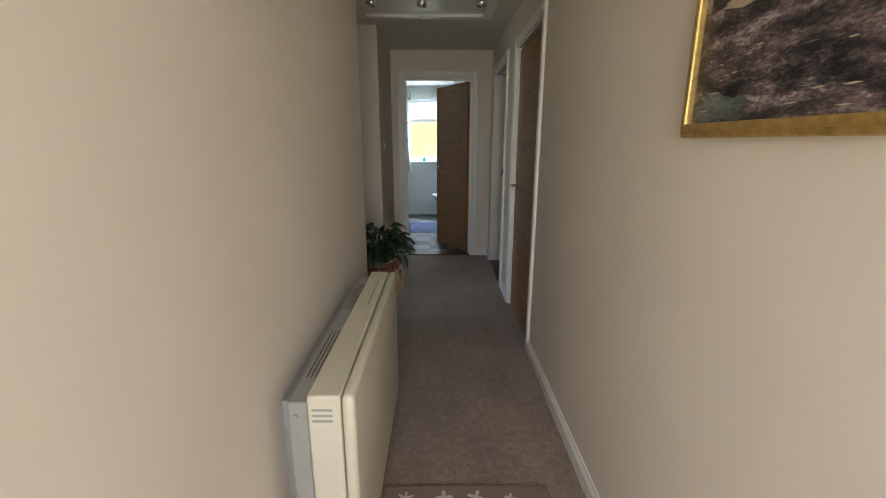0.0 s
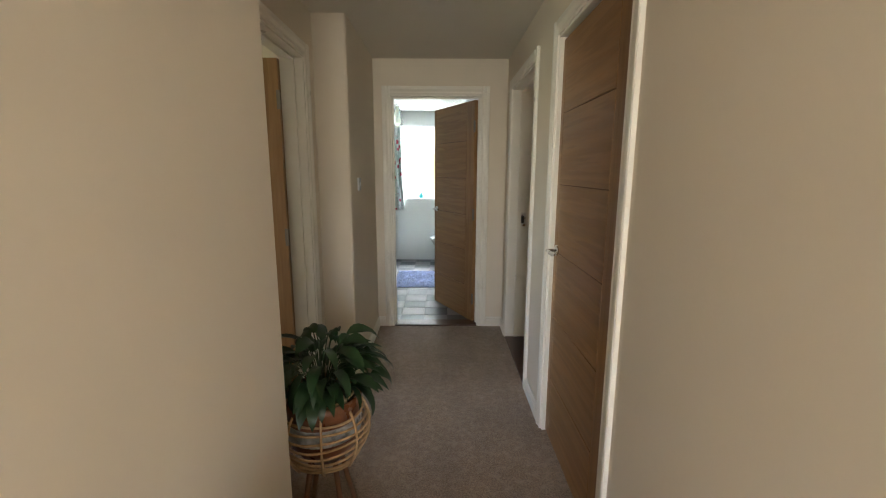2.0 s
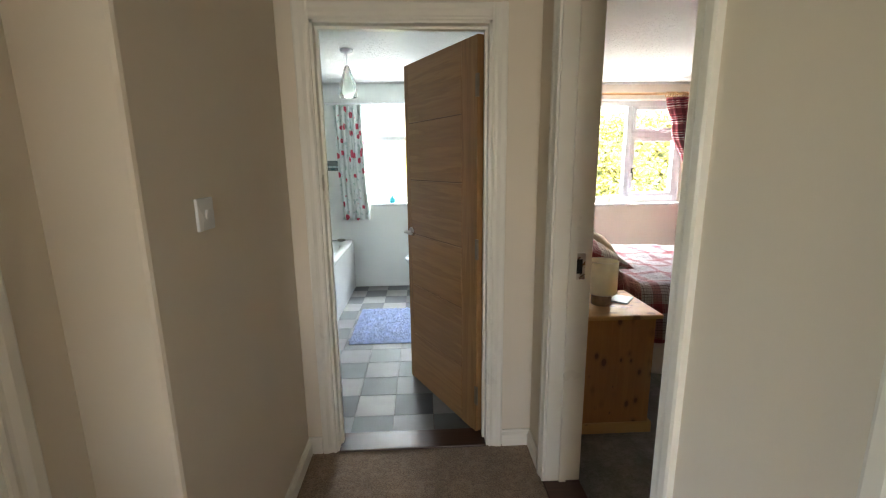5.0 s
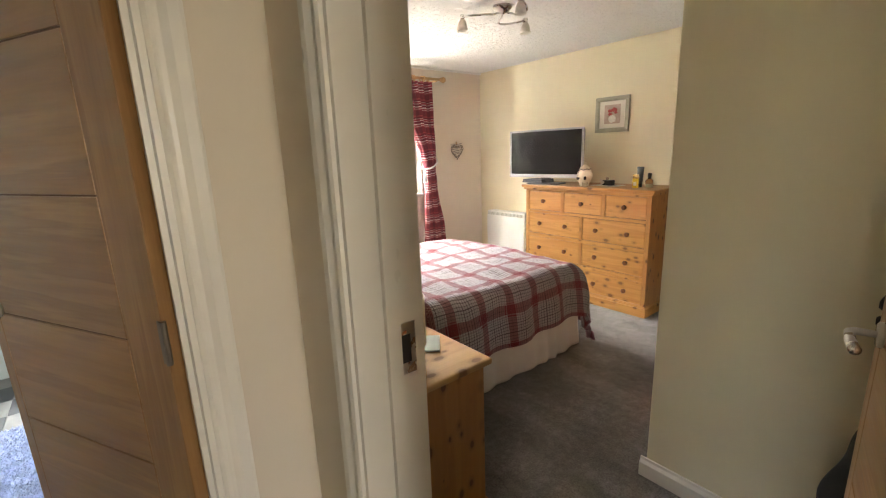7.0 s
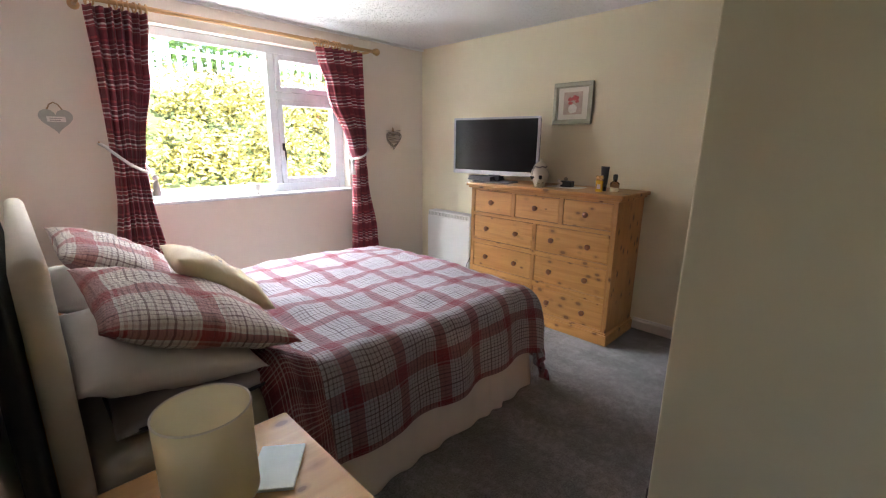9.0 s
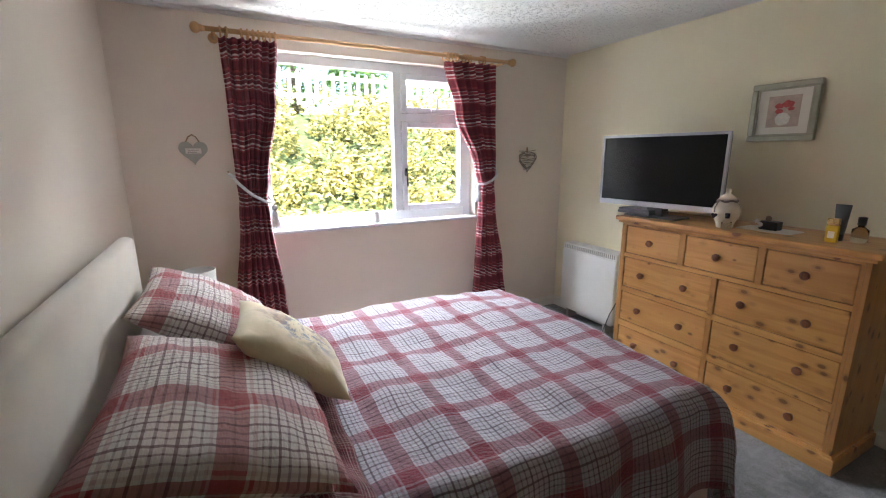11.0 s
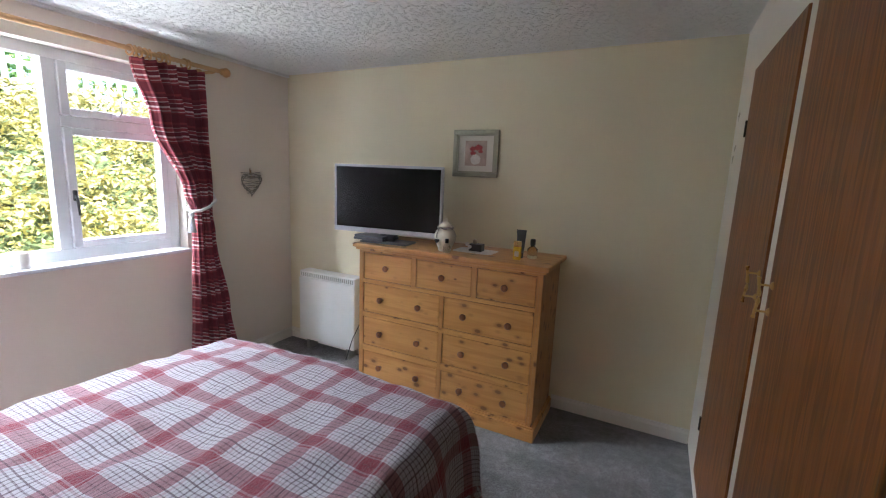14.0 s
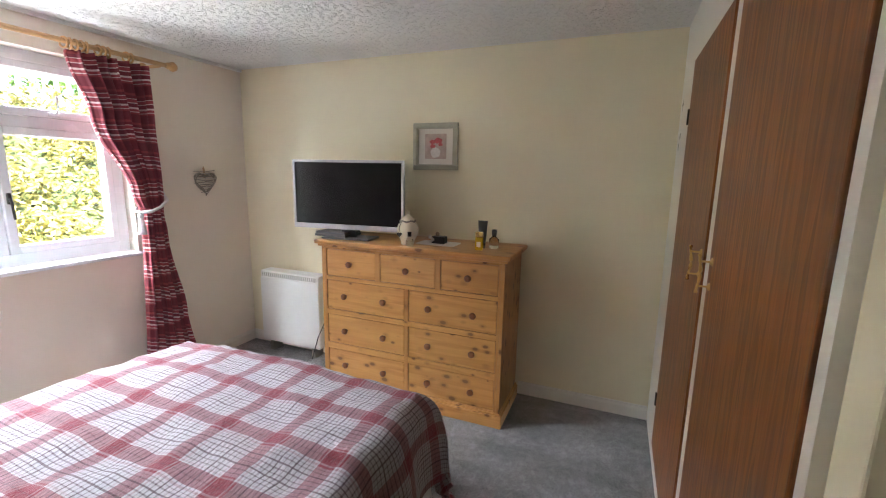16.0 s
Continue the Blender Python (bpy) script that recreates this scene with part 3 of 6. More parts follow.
# ---- bedroom window ----
def window_bedroom():
    root = tagged(new("window_bedroom"), "white plastic window with a fixed pane and two opening lights", "window", kind="structure")
    y0, y1 = 8.03, 8.10
    bm = bmesh.new()
    f = 0.06
    box(bm, WX0, WX0 + f, y0, y1, WZ0 + 0.02, WZ1, bev=0.004)
    box(bm, WX1 - f, WX1, y0, y1, WZ0 + 0.02, WZ1, bev=0.004)
    box(bm, WX0 + f, WX1 - f, y0, y1, WZ1 - f, WZ1, bev=0.004)
    box(bm, WX0 + f, WX1 - f, y0, y1, WZ0 + 0.02, WZ0 + 0.09, bev=0.004)
    box(bm, 2.65, 2.71, y0, y1, WZ0 + 0.09, WZ1 - f, bev=0.004)
    box(bm, 2.71, WX1 - f, y0, y1, 1.675, 1.735, bev=0.004)
    part("window_frame", bm, M_PVC, root, "white plastic outer frame")
    for nm, (a, b, c, d) in (("casement", (2.712, WX1 - f - 0.002, 1.002, 1.673)), ("fanlight", (2.712, WX1 - f - 0.002, 1.737, WZ1 - f - 0.002))):
        bm = bmesh.new()
        e = 0.042
        yy0, yy1 = y0 - 0.014, y1 - 0.015
        box(bm, a, a + e, yy0, yy1, c, d, bev=0.005)
        box(bm, b - e, b, yy0, yy1, c, d, bev=0.005)
        box(bm, a + e, b - e, yy0, yy1, c, c + e, bev=0.005)
        box(bm, a + e, b - e, yy0, yy1, d - e, d, bev=0.005)
        s = part(nm, bm, M_PVC, root, "white plastic opening light")
        part("pane", block(a + e, b - e, 8.055, 8.061, c + e, d - e), M_GLASS, s, "clear glass").visible_shadow = False
        if nm == "casement":
            part("handle", merge(block(a + 0.012, a + 0.03, yy0 - 0.02, yy0, 1.27, 1.33, bev=0.004), tube(((a + 0.02, yy0 - 0.02, 1.30), (a + 0.02, yy0 - 0.035, 1.28), (a + 0.024, yy0 - 0.035, 1.19)), 0.007)), M_DARK, s, "dark window handle")
        else:
            mid = (a + b) / 2
            part("handle", merge(block(mid - 0.03, mid + 0.03, yy0 - 0.016, yy0, c + 0.01, c + 0.028, bev=0.003), tube(((mid, yy0 - 0.015, c + 0.02), (mid + 0.01, yy0 - 0.03, c + 0.05), (mid + 0.01, yy0 - 0.03, c + 0.12)), 0.006)), M_PVC, s, "white window handle")
    part("pane", block(WX0 + f, 2.65, 8.055, 8.061, WZ0 + 0.09, WZ1 - f), M_GLASS, root, "clear glass").visible_shadow = False
    part("window_sill", block(WX0 - 0.015, WX1 + 0.015, WIN_Y - 0.022, y0, WZ0 - 0.003, WZ0 + 0.02, bev=0.006), M_PVC, root, "white window board")


window_bedroom()


def window_bathroom():
    root = tagged(new("window_bathroom"), "white plastic window with frosted panes", "window", kind="structure")
    y0, y1, f = 8.05, 8.11, 0.055
    bm = bmesh.new()
    box(bm, BWX0, BWX0 + f, y0, y1, BWZ0 + 0.02, BWZ1, bev=0.004)
    box(bm, BWX1 - f, BWX1, y0, y1, BWZ0 + 0.02, BWZ1, bev=0.004)
    box(bm, BWX0 + f, BWX1 - f, y0, y1, BWZ1 - f, BWZ1, bev=0.004)
    box(bm, BWX0 + f, BWX1 - f, y0, y1, BWZ0 + 0.02, BWZ0 + 0.075, bev=0.004)
    box(bm, BWX0 + f, BWX1 - f, y0, y1, 1.66, 1.72, bev=0.004)
    part("window_frame", bm, M_PVC, root, "white plastic outer frame")
    for c, d in ((BWZ0 + 0.075, 1.66), (1.72, BWZ1 - f)):
        part("pane", block(BWX0 + f, BWX1 - f, 8.075, 8.079, c, d), M_FROST, root, "frosted glass").visible_shadow = False
    part("window_sill", block(BWX0 - 0.01, BWX1 + 0.01, WIN_Y - 0.015, y0, BWZ0 - 0.003, BWZ0 + 0.02, bev=0.006), M_PVC, root, "white tiled window board")


window_bathroom()


# ---- curtains ----
def stripes(name):
    m, t, b = nodes(name)
    c = t.nodes.new("ShaderNodeTexCoord")
    sp = t.nodes.new("ShaderNodeSeparateXYZ")
    t.links.new(c.outputs["UV"], sp.inputs[0])
    fv = mathn(t, "FRACT", mathn(t, "DIVIDE", sp.outputs[1], 0.17))
    fu = mathn(t, "FRACT", mathn(t, "DIVIDE", sp.outputs[0], 0.21))
    dark, mid, pale = (0.19, 0.026, 0.040), (0.33, 0.055, 0.068), (0.72, 0.57, 0.55)
    s = ramp(t, fv, ((0.0, dark), (0.30, mid), (0.36, pale), (0.385, mid), (0.47, pale), (0.53, dark), (0.66, pale), (0.685, mid), (0.80, pale), (0.82, dark), (0.92, mid)), "CONSTANT")
    u = ramp(t, fu, ((0.0, 0.0), (0.45, 0.0), (0.48, 1.0), (0.78, 1.0), (0.80, 0.35), (0.9, 0.35)), "CONSTANT")
    col = mixc(t, mathn(t, "MULTIPLY", u, 0.55), s, (0.10, 0.016, 0.028))
    col = mixc(t, 0.2, col, noisetex(t, coords(t, "UV"), 400, 2), "OVERLAY")
    t.links.new(col, b.inputs["Base Color"])
    b.inputs["Roughness"].default_value = 0.9
    b.inputs["Sheen Weight"].default_value = 0.1
    bump(t, b, noisetex(t, coords(t), 30, 3), 0.2, 0.004)
    return m


M_STRIPES = stripes("red_striped_curtain_cloth")
M_ROPE = mat("white_rope", (0.72, 0.70, 0.70), 0.9, 0.1, 60, 300, 0.5, 0.003)


def lerp_table(rows, z):
    for (z0, a0, b0), (z1, a1, b1) in zip(rows, rows[1:]):
        if z0 >= z >= z1:
            k = (z0 - z) / (z0 - z1)
            k = k * k * (3 - 2 * k)
            return a0 + (a1 - a0) * k, b0 + (b1 - b0) * k
    return rows[-1][1:]


def curtain(name, rows, label, material, y, folds, cloth, seed, amp=0.035, nu=110, nv=70):
    top, bot = rows[0][0], rows[-1][0]
    def f(u, v):
        z = top + (bot - top) * v
        a, b = lerp_table(rows, z)
        tight = 0.55 + 0.45 * min(1, (b - a) / 0.3)
        w = noise.noise((u * 3 + seed, v * 2.5, seed)) * 0.6
        ph = 2 * math.pi * folds * u + w * 1.5
        return (a + (b - a) * (u + 0.012 * math.sin(2 * ph)), y + amp * tight * (math.sin(ph) + 0.3 * math.sin(2.3 * ph + seed)) + 0.012 * noise.noise((u * 5, v * 6, seed)),
                z + (0.006 * math.sin(ph) if v > 0.98 else 0))
    ob = solid(name, grid(nu, nv, f, lambda u, v: (u * cloth, (bot - top) * v + 0.02 * noise.noise((u * 4, v * 4, seed)))), material, True)
    thicken(ob, 0.004)
    return tagged(ob, label, "curtain")


CY = 7.80
curtain("curtain", ((2.085, 1.52, 1.83), (1.75, 1.53, 1.80), (1.30, 1.535, 1.72), (1.17, 1.54, 1.70), (1.05, 1.53, 1.71), (0.5, 1.47, 1.76), (0.12, 1.44, 1.80)),
        "red checked curtain held back by a white rope", M_STRIPES, CY, 7, 0.95, 1.3)
curtain("curtain", ((2.085, 2.97, 3.395), (1.75, 3.06, 3.40), (1.32, 3.24, 3.405), (1.19, 3.28, 3.395), (1.05, 3.275, 3.41), (0.5, 3.245, 3.50), (0.12, 3.22, 3.56)),
        "red checked curtain held back by a white rope", M_STRIPES, CY, 7, 0.95, 4.7)


def curtain_pole():
    root = thing("curtain_pole", pose(0, 7.785, 2.118), "pale beech curtain pole with turned ends", "curtain pole")
    part("pole", tube(((1.46, 0, 0), (3.50, 0, 0)), 0.014, 14), M_POLE, root, "", True)
    for x, s in ((1.46, -1), (3.50, 1)):
        part("finial", move(lathe(((0.0, 0.0), (0.014, 0.0), (0.015, 0.012), (0.022, 0.016), (0.016, 0.022), (0.028, 0.036), (0.031, 0.05), (0.022, 0.068), (0.0, 0.075)), 18), pose(x, 0, 0, 0, 90 * s)), M_POLE, root, "turned beech end", True)
    for x in (1.50, 3.46):
        part("bracket", merge(tube(((x, 0, -0.012), (x, 0.155, -0.012)), 0.011, 10), move(lathe(((0, 0), (0.03, 0), (0.028, 0.01), (0, 0.012)), 16), pose(x, 0.158, -0.012, 90))), M_POLE, root, "beech wall bracket", True)
    xs = [1.535 + 0.03 * i + (0.05 if i > 1 else 0) for i in range(9)] + [2.955 + 0.026 * i + (0.03 if i > 4 else 0) + (0.07 if i > 7 else 0) for i in range(10)]
    for i, x in enumerate(xs):
        tilt = 12 * math.sin(i * 2.3)
        ring = tube([(0, 0.026 * math.cos(a), 0.026 * math.sin(a) - 0.008) for a in [2 * math.pi * k / 20 for k in range(20)]], 0.0055, 8, True)
        part("curtain_ring", move(ring, pose(x, 0, 0, 0, 0, tilt)), M_POLE, root, "", True)


curtain_pole()


def tieback(hook, pts, tassel):
    root = thing("curtain_tieback", pose(*hook), "white rope curtain tieback with a tassel", "tieback")
    h = Vector(hook)
    loop = [Vector(p) - h for p in pts]
    part("rope", tube(loop, 0.0095, 8), M_ROPE, root, "", True)
    part("hook", tube(((0, 0.0, 0), (0, -0.05, 0), (0, -0.055, 0.012)), 0.005), M_BRASS, root, "small brass wall hook", True)
    t = Vector(tassel) - h
    part("knot", move(lathe(((0, 0.03), (0.014, 0.025), (0.019, 0.01), (0.012, -0.005), (0, -0.006)), 14), Matrix.Translation(t)), M_ROPE, root, "", True)
    bm = lathe(((0.008, 0), (0.016, -0.02), (0.021, -0.06), (0.026, -0.105), (0.0, -0.108)), 24)
    for v in bm.verts:
        k = 1 + 0.14 * math.sin(12 * math.atan2(v.co.y, v.co.x))
        v.co.x, v.co.y = v.co.x * k, v.co.y * k
    part("tassel", move(bm, Matrix.Translation(t)), M_ROPE, root, "white thread tassel", True)


tieback((1.50, WIN_Y, 1.32), ((1.50, 7.90, 1.32), (1.52, 7.83, 1.30), (1.55, 7.755, 1.26), (1.61, 7.735, 1.20), (1.69, 7.74, 1.15), (1.735, 7.78, 1.14), (1.72, 7.85, 1.17), (1.60, 7.88, 1.25), (1.51, 7.895, 1.315)), (1.735, 7.745, 1.10))
tieback((3.45, WIN_Y, 1.34), ((3.45, 7.90, 1.34), (3.44, 7.83, 1.31), (3.41, 7.755, 1.27), (3.35, 7.735, 1.23), (3.29, 7.74, 1.205), (3.25, 7.78, 1.20), (3.26, 7.85, 1.21), (3.38, 7.88, 1.28), (3.44, 7.895, 1.335)), (3.24, 7.765, 1.17))


# ---- bed ----
def cushion(w, d, t, material_uv=1.0, n=26, sag=0.0, seed=0.0, off=(0.0, 0.0)):
    """A stuffed pillow, w by d, t thick at its middle, with pulled-in sides and pointed corners."""
    bm = bmesh.new()
    lay = bm.loops.layers.uv.new("UVMap")
    rows = {}
    for s in (1, -1):
        for i in range(n + 1):
            for j in range(n + 1):
                edge = i in (0, n) or j in (0, n)
                if s < 0 and edge:
                    rows[s, i, j] = rows[1, i, j]
                    continue
                u, v = 2 * i / n - 1, 2 * j / n - 1
                h = (max(0, 1 - abs(u) ** 2.6) * max(0, 1 - abs(v) ** 2.6)) ** 0.55
                px = u * w / 2 * (1 - 0.07 * (1 - abs(v) ** 2) * abs(u) ** 6)
                py = v * d / 2 * (1 - 0.07 * (1 - abs(u) ** 2) * abs(v) ** 6)
                wr = 0.012 * noise.noise((u * 3 + seed, v * 3, s + seed)) + 0.006 * noise.noise((u * 8 + seed, v * 8, s * 2))
                rows[s, i, j] = bm.verts.new((px, py, s * t / 2 * h + wr * (0.3 + h) - sag * (u * u + v * v) * 0.5))
    for s in (1, -1):
        for i in range(n):
            for j in range(n):
                ids = ((i, j), (i + 1, j), (i + 1, j + 1), (i, j + 1))
                ids = ids if s > 0 else ids[::-1]
                fc = bm.faces.new([rows[s, a, b] for a, b in ids])
                for lo, (a, b) in zip(fc.loops, ids):
                    lo[lay].uv = (a / n * w * material_uv + off[0], b / n * d * material_uv + off[1])
    return bm


BEDX0, BEDX1, BEDY0, BEDY1, TOP = 1.13, 3.02, 5.70, 7.10, 0.575


def bed():
    root = thing("bed", pose(0, 0, 0), "double divan bed with a cream upholstered headboard and white valance", "bed")
    part("divan_base", block(BEDX0 - 0.025, BEDX1 - 0.05, BEDY0 + 0.03, BEDY1 - 0.03, 0.06, 0.33, bev=0.02), M_CREAMCLOTH, root, "cream divan base")
    part("mattress", block(BEDX0 - 0.026, BEDX1 - 0.03, BEDY0 + 0.015, BEDY1 - 0.015, 0.33, TOP - 0.02, bev=0.05, seg=4), M_WHITECLOTH, root, "white covered mattress", True)
    for x, y in ((1.2, 5.85), (1.2, 6.95), (2.85, 5.85), (2.85, 6.95)):
        part("foot", move(lathe(((0.02, 0), (0.025, 0.05), (0.025, 0.06)), 12), pose(x, y, 0)), M_DARK, root)
    bm = block(1.035, 1.10, BEDY0 + 0.0, BEDY1, 0.25, 1.10, bev=0.03, seg=4)
    part("headboard", bm, M_CREAMCLOTH, root, "cream padded headboard", True)
    for y in (5.95, 6.85):
        part("strut", block(1.01, 1.035, y, y + 0.06, 0.06, 0.8, bev=0.004), M_PINEX, root)
    for y in (BEDY0 - 0.0, BEDY1):
        s = -1 if y < 6 else 1
        def f(u, v, y=y, s=s):
            x = 1.14 + u * (BEDX1 - 0.04 - 1.14)
            return (x, y + s * (0.006 + 0.016 * v * (0.4 + abs(noise.noise((x * 5, s, 2)))) * math.sin(x * 40 + 7 * noise.noise((x * 3, s, 0))) + 0.03 * v), 0.33 - 0.322 * v + 0.006 * math.sin(x * 9) * v)
        thicken(part("valance", grid(110, 14, f), M_WHITECLOTH, root, "white gathered valance", True), 0.003)
    def g(u, v):
        y = BEDY0 + u * (BEDY1 - BEDY0)
        return (BEDX1 - 0.03 + 0.02 * v * math.sin(y * 34) + 0.03 * v, y, 0.33 - 0.322 * v)
    thicken(part("valance", grid(80, 14, g), M_WHITECLOTH, root, "white gathered valance", True), 0.003)


bed()


def fold_over(s, lo, hi, r):
    """Cloth length s past lo or hi turns down: gives the place across and the drop."""
    def turn(d):
        if d <= 0:
            return d, 0.0
        if d < r * math.pi / 2:
            a = d / r
            return r * math.sin(a), r * (1 - math.cos(a))
        e = d - r * math.pi / 2
        return r + 0.10 * e, r + 0.99 * e
    if s > (lo + hi) / 2:
        p, q = turn(s - hi)
        return hi + p, q
    p, q = turn(lo - s)
    return lo - p, q


def duvet():
    u0, u1 = 1.52, 3.40
    v0, v1 = 5.34, 7.46
    r = 0.085
    nu, nv = 130, 150
    def f(u, v):
        s, w = u0 + (u1 - u0) * u, v0 + (v1 - v0) * v
        x, dx = fold_over(s, 0.0, BEDX1 - 0.075, r)
        y, dy = fold_over(w, BEDY0 + 0.055, BEDY1 - 0.055, r)
        corner = min(1, max(0, s - 2.70) / 0.25) * min(1, max(0, abs(w - 6.4) - 0.42) / 0.22)
        drop = max(dx, dy) + 0.38 * min(dx, dy) + 0.03 * corner
        puff = 0.018 * noise.noise((s * 2.4, w * 2.4, 3.1)) + 0.014 * noise.noise((s * 6, w * 6, 7.7)) + 0.010 * noise.noise((s * 13, w * 13, 1.7))
        side = min(1, dy / 0.2)
        fold = 0.024 * side * math.sin(s * 17 + 2 * noise.noise((s * 2, 0, 0)))
        foot = 0.022 * min(1, dx / 0.2) * math.sin(w * 16)
        sy = -1 if w < 6.4 else 1
        hem = 0.05 * noise.noise((s * 1.6, 5.0, 0.0)) * side
        head = 0.05 * max(0, 1 - abs(u - 0.035) / 0.05) * (1 - side)
        return (x + foot + side * 0.01 * noise.noise((s * 7, w * 7, 0)), y + sy * (fold * 0.8 + 0.02 * side), TOP + 0.035 + puff * (1 - 0.6 * max(side, min(1, dx / 0.2))) + head - drop + hem)
    ob = solid("duvet", grid(nu, nv, f, lambda u, v: (u0 + (u1 - u0) * u + 0.02, v0 + (v1 - v0) * v + 0.09)), M_PLAID, True)
    thicken(ob, 0.03)
    tagged(ob, "red and white checked duvet spread over the bed", "duvet")
    def turned(u, v):
        p = Vector(f(0.0 + 0.105 * u, v))
        k = math.sin(math.pi * u) ** 0.5
        q = noise.noise((u * 3, v * 14, 4.4))
        side = min(1, max(0, TOP - p.z) / 0.15)
        out = -1 if v < 0.5 else 1
        return (p.x - 0.012 + 0.012 * q, p.y + out * side * (0.012 + 0.016 * k), p.z + (0.006 + 0.020 * k + 0.008 * q) * (1 - side) - 0.02 * side)
    lining = part("turned_edge", grid(24, 150, turned, lambda u, v: (0.24 * u, (v1 - v0) * v)), M_PLAIDR, ob, "dark red checked lining turned back", True)
    thicken(lining, 0.008, 1.0)


duvet()

M_PLAIDP = plaid("red_check_pillow_cotton", (0.68, 0.62, 0.57), (0.33, 0.055, 0.06), (0.10, 0.03, 0.04), 0.25)


def cushion_print(name):
    m, t, b = nodes(name)
    v = coords(t)
    n1, n2 = noisetex(t, v, 9, 4, 0.6), noisetex(t, v, 22, 5, 0.7)
    sp = t.nodes.new("ShaderNodeTexCoord")
    d = t.nodes.new("ShaderNodeVectorMath")
    d.operation = "DISTANCE"
    d.inputs[1].default_value = (0.02, 0.0, 0.05)
    t.links.new(sp.outputs["Object"], d.inputs[0])
    middle = ramp(t, d.outputs["Value"], ((0.08, 1.0), (0.17, 0.0)))
    c = mixc(t, ramp(t, n1, ((0.35, 0.0), (0.7, 1.0))), (0.66, 0.54, 0.32), (0.72, 0.62, 0.42))
    blot = ramp(t, n2, ((0.48, 0.0), (0.56, 1.0)))
    c = mixc(t, mathn(t, "MULTIPLY", blot, middle), c, (0.20, 0.20, 0.22))
    c = mixc(t, mathn(t, "MULTIPLY", ramp(t, n1, ((0.52, 0.0), (0.6, 0.7))), middle), c, (0.36, 0.19, 0.10))
    t.links.new(c, b.inputs["Base Color"])
    b.inputs["Roughness"].default_value = 0.9
    b.inputs["Sheen Weight"].default_value = 0.3
    bump(t, b, noisetex(t, v, 60, 3), 0.3, 0.004)
    return m


M_DARKPIPE = mat("dark_grey_piping", (0.05, 0.045, 0.055), 0.9)
M_PRINT = cushion_print("cream_printed_cushion_cloth")


def pillow(name, m, w, d, t, material, label, seed, off=(0, 0), category="pillow"):
    ob = solid(name, cushion(w, d, t, seed=seed, off=off), material, True)
    ob.matrix_world = m
    return tagged(ob, label, category)


for k, y in enumerate((6.03, 6.76)):
    grey = pillow("pillow", pose(1.385, y, TOP + 0.04, 0, 2, 90), 0.70, 0.47, 0.13, M_GREYCLOTH, "grey pillow with dark piping under the white one", 2.0 + k)
    line = []
    for i in range(60):
        a = 2 * math.pi * i / 60
        e = (abs(math.cos(a)) ** 14 + abs(math.sin(a)) ** 14) ** (-1 / 14)
        line.append((0.338 * math.cos(a) * e, 0.222 * math.sin(a) * e, 0.004 * math.sin(5 * a)))
    part("piping", tube(line, 0.006, 6, True), M_DARKPIPE, grey, "dark grey piping", True)
    pillow("pillow", pose(1.32, y, TOP + 0.145, 0, 0, 0) @ pose(0, 0, 0, 0, 11, 0) @ pose(0, 0, 0, 0, 0, 90), 0.68, 0.45, 0.15, M_WHITECLOTH, "white pillow under the checked pillow", 4.0 + k)
pillow("pillow", pose(1.40, 6.02, TOP + 0.245, 0, 21, 0) @ pose(0, 0, 0, 0, 0, 90), 0.70, 0.52, 0.16, M_PLAIDP, "red checked pillow leaning back on the headboard", 6.3, (0.05, 0.02))
pillow("pillow", pose(1.36, 6.74, TOP + 0.26, 0, 30, 0) @ pose(0, 0, 0, 0, 0, 90), 0.68, 0.50, 0.16, M_PLAIDP, "red checked pillow leaning back on the headboard", 8.1, (0.1, 0.11))
pillow("cushion", pose(1.60, 6.30, TOP + 0.235, 0, 40, 0) @ pose(0, 0, 0, 0, 0, 84), 0.43, 0.40, 0.13, M_PRINT, "cream printed cushion propped on the pillows", 1.1, category="cushion")


# ---- chest of drawers ----
def knob(parent, m):
    bm = lathe(((0.0, 0), (0.011, 0), (0.010, 0.008), (0.012, 0.013), (0.0195, 0.019), (0.0205, 0.027), (0.016, 0.034), (0.0, 0.037)), 18)
    part("knob", move(bm, m), M_KNOB, parent, "dark turned wooden knob", True)


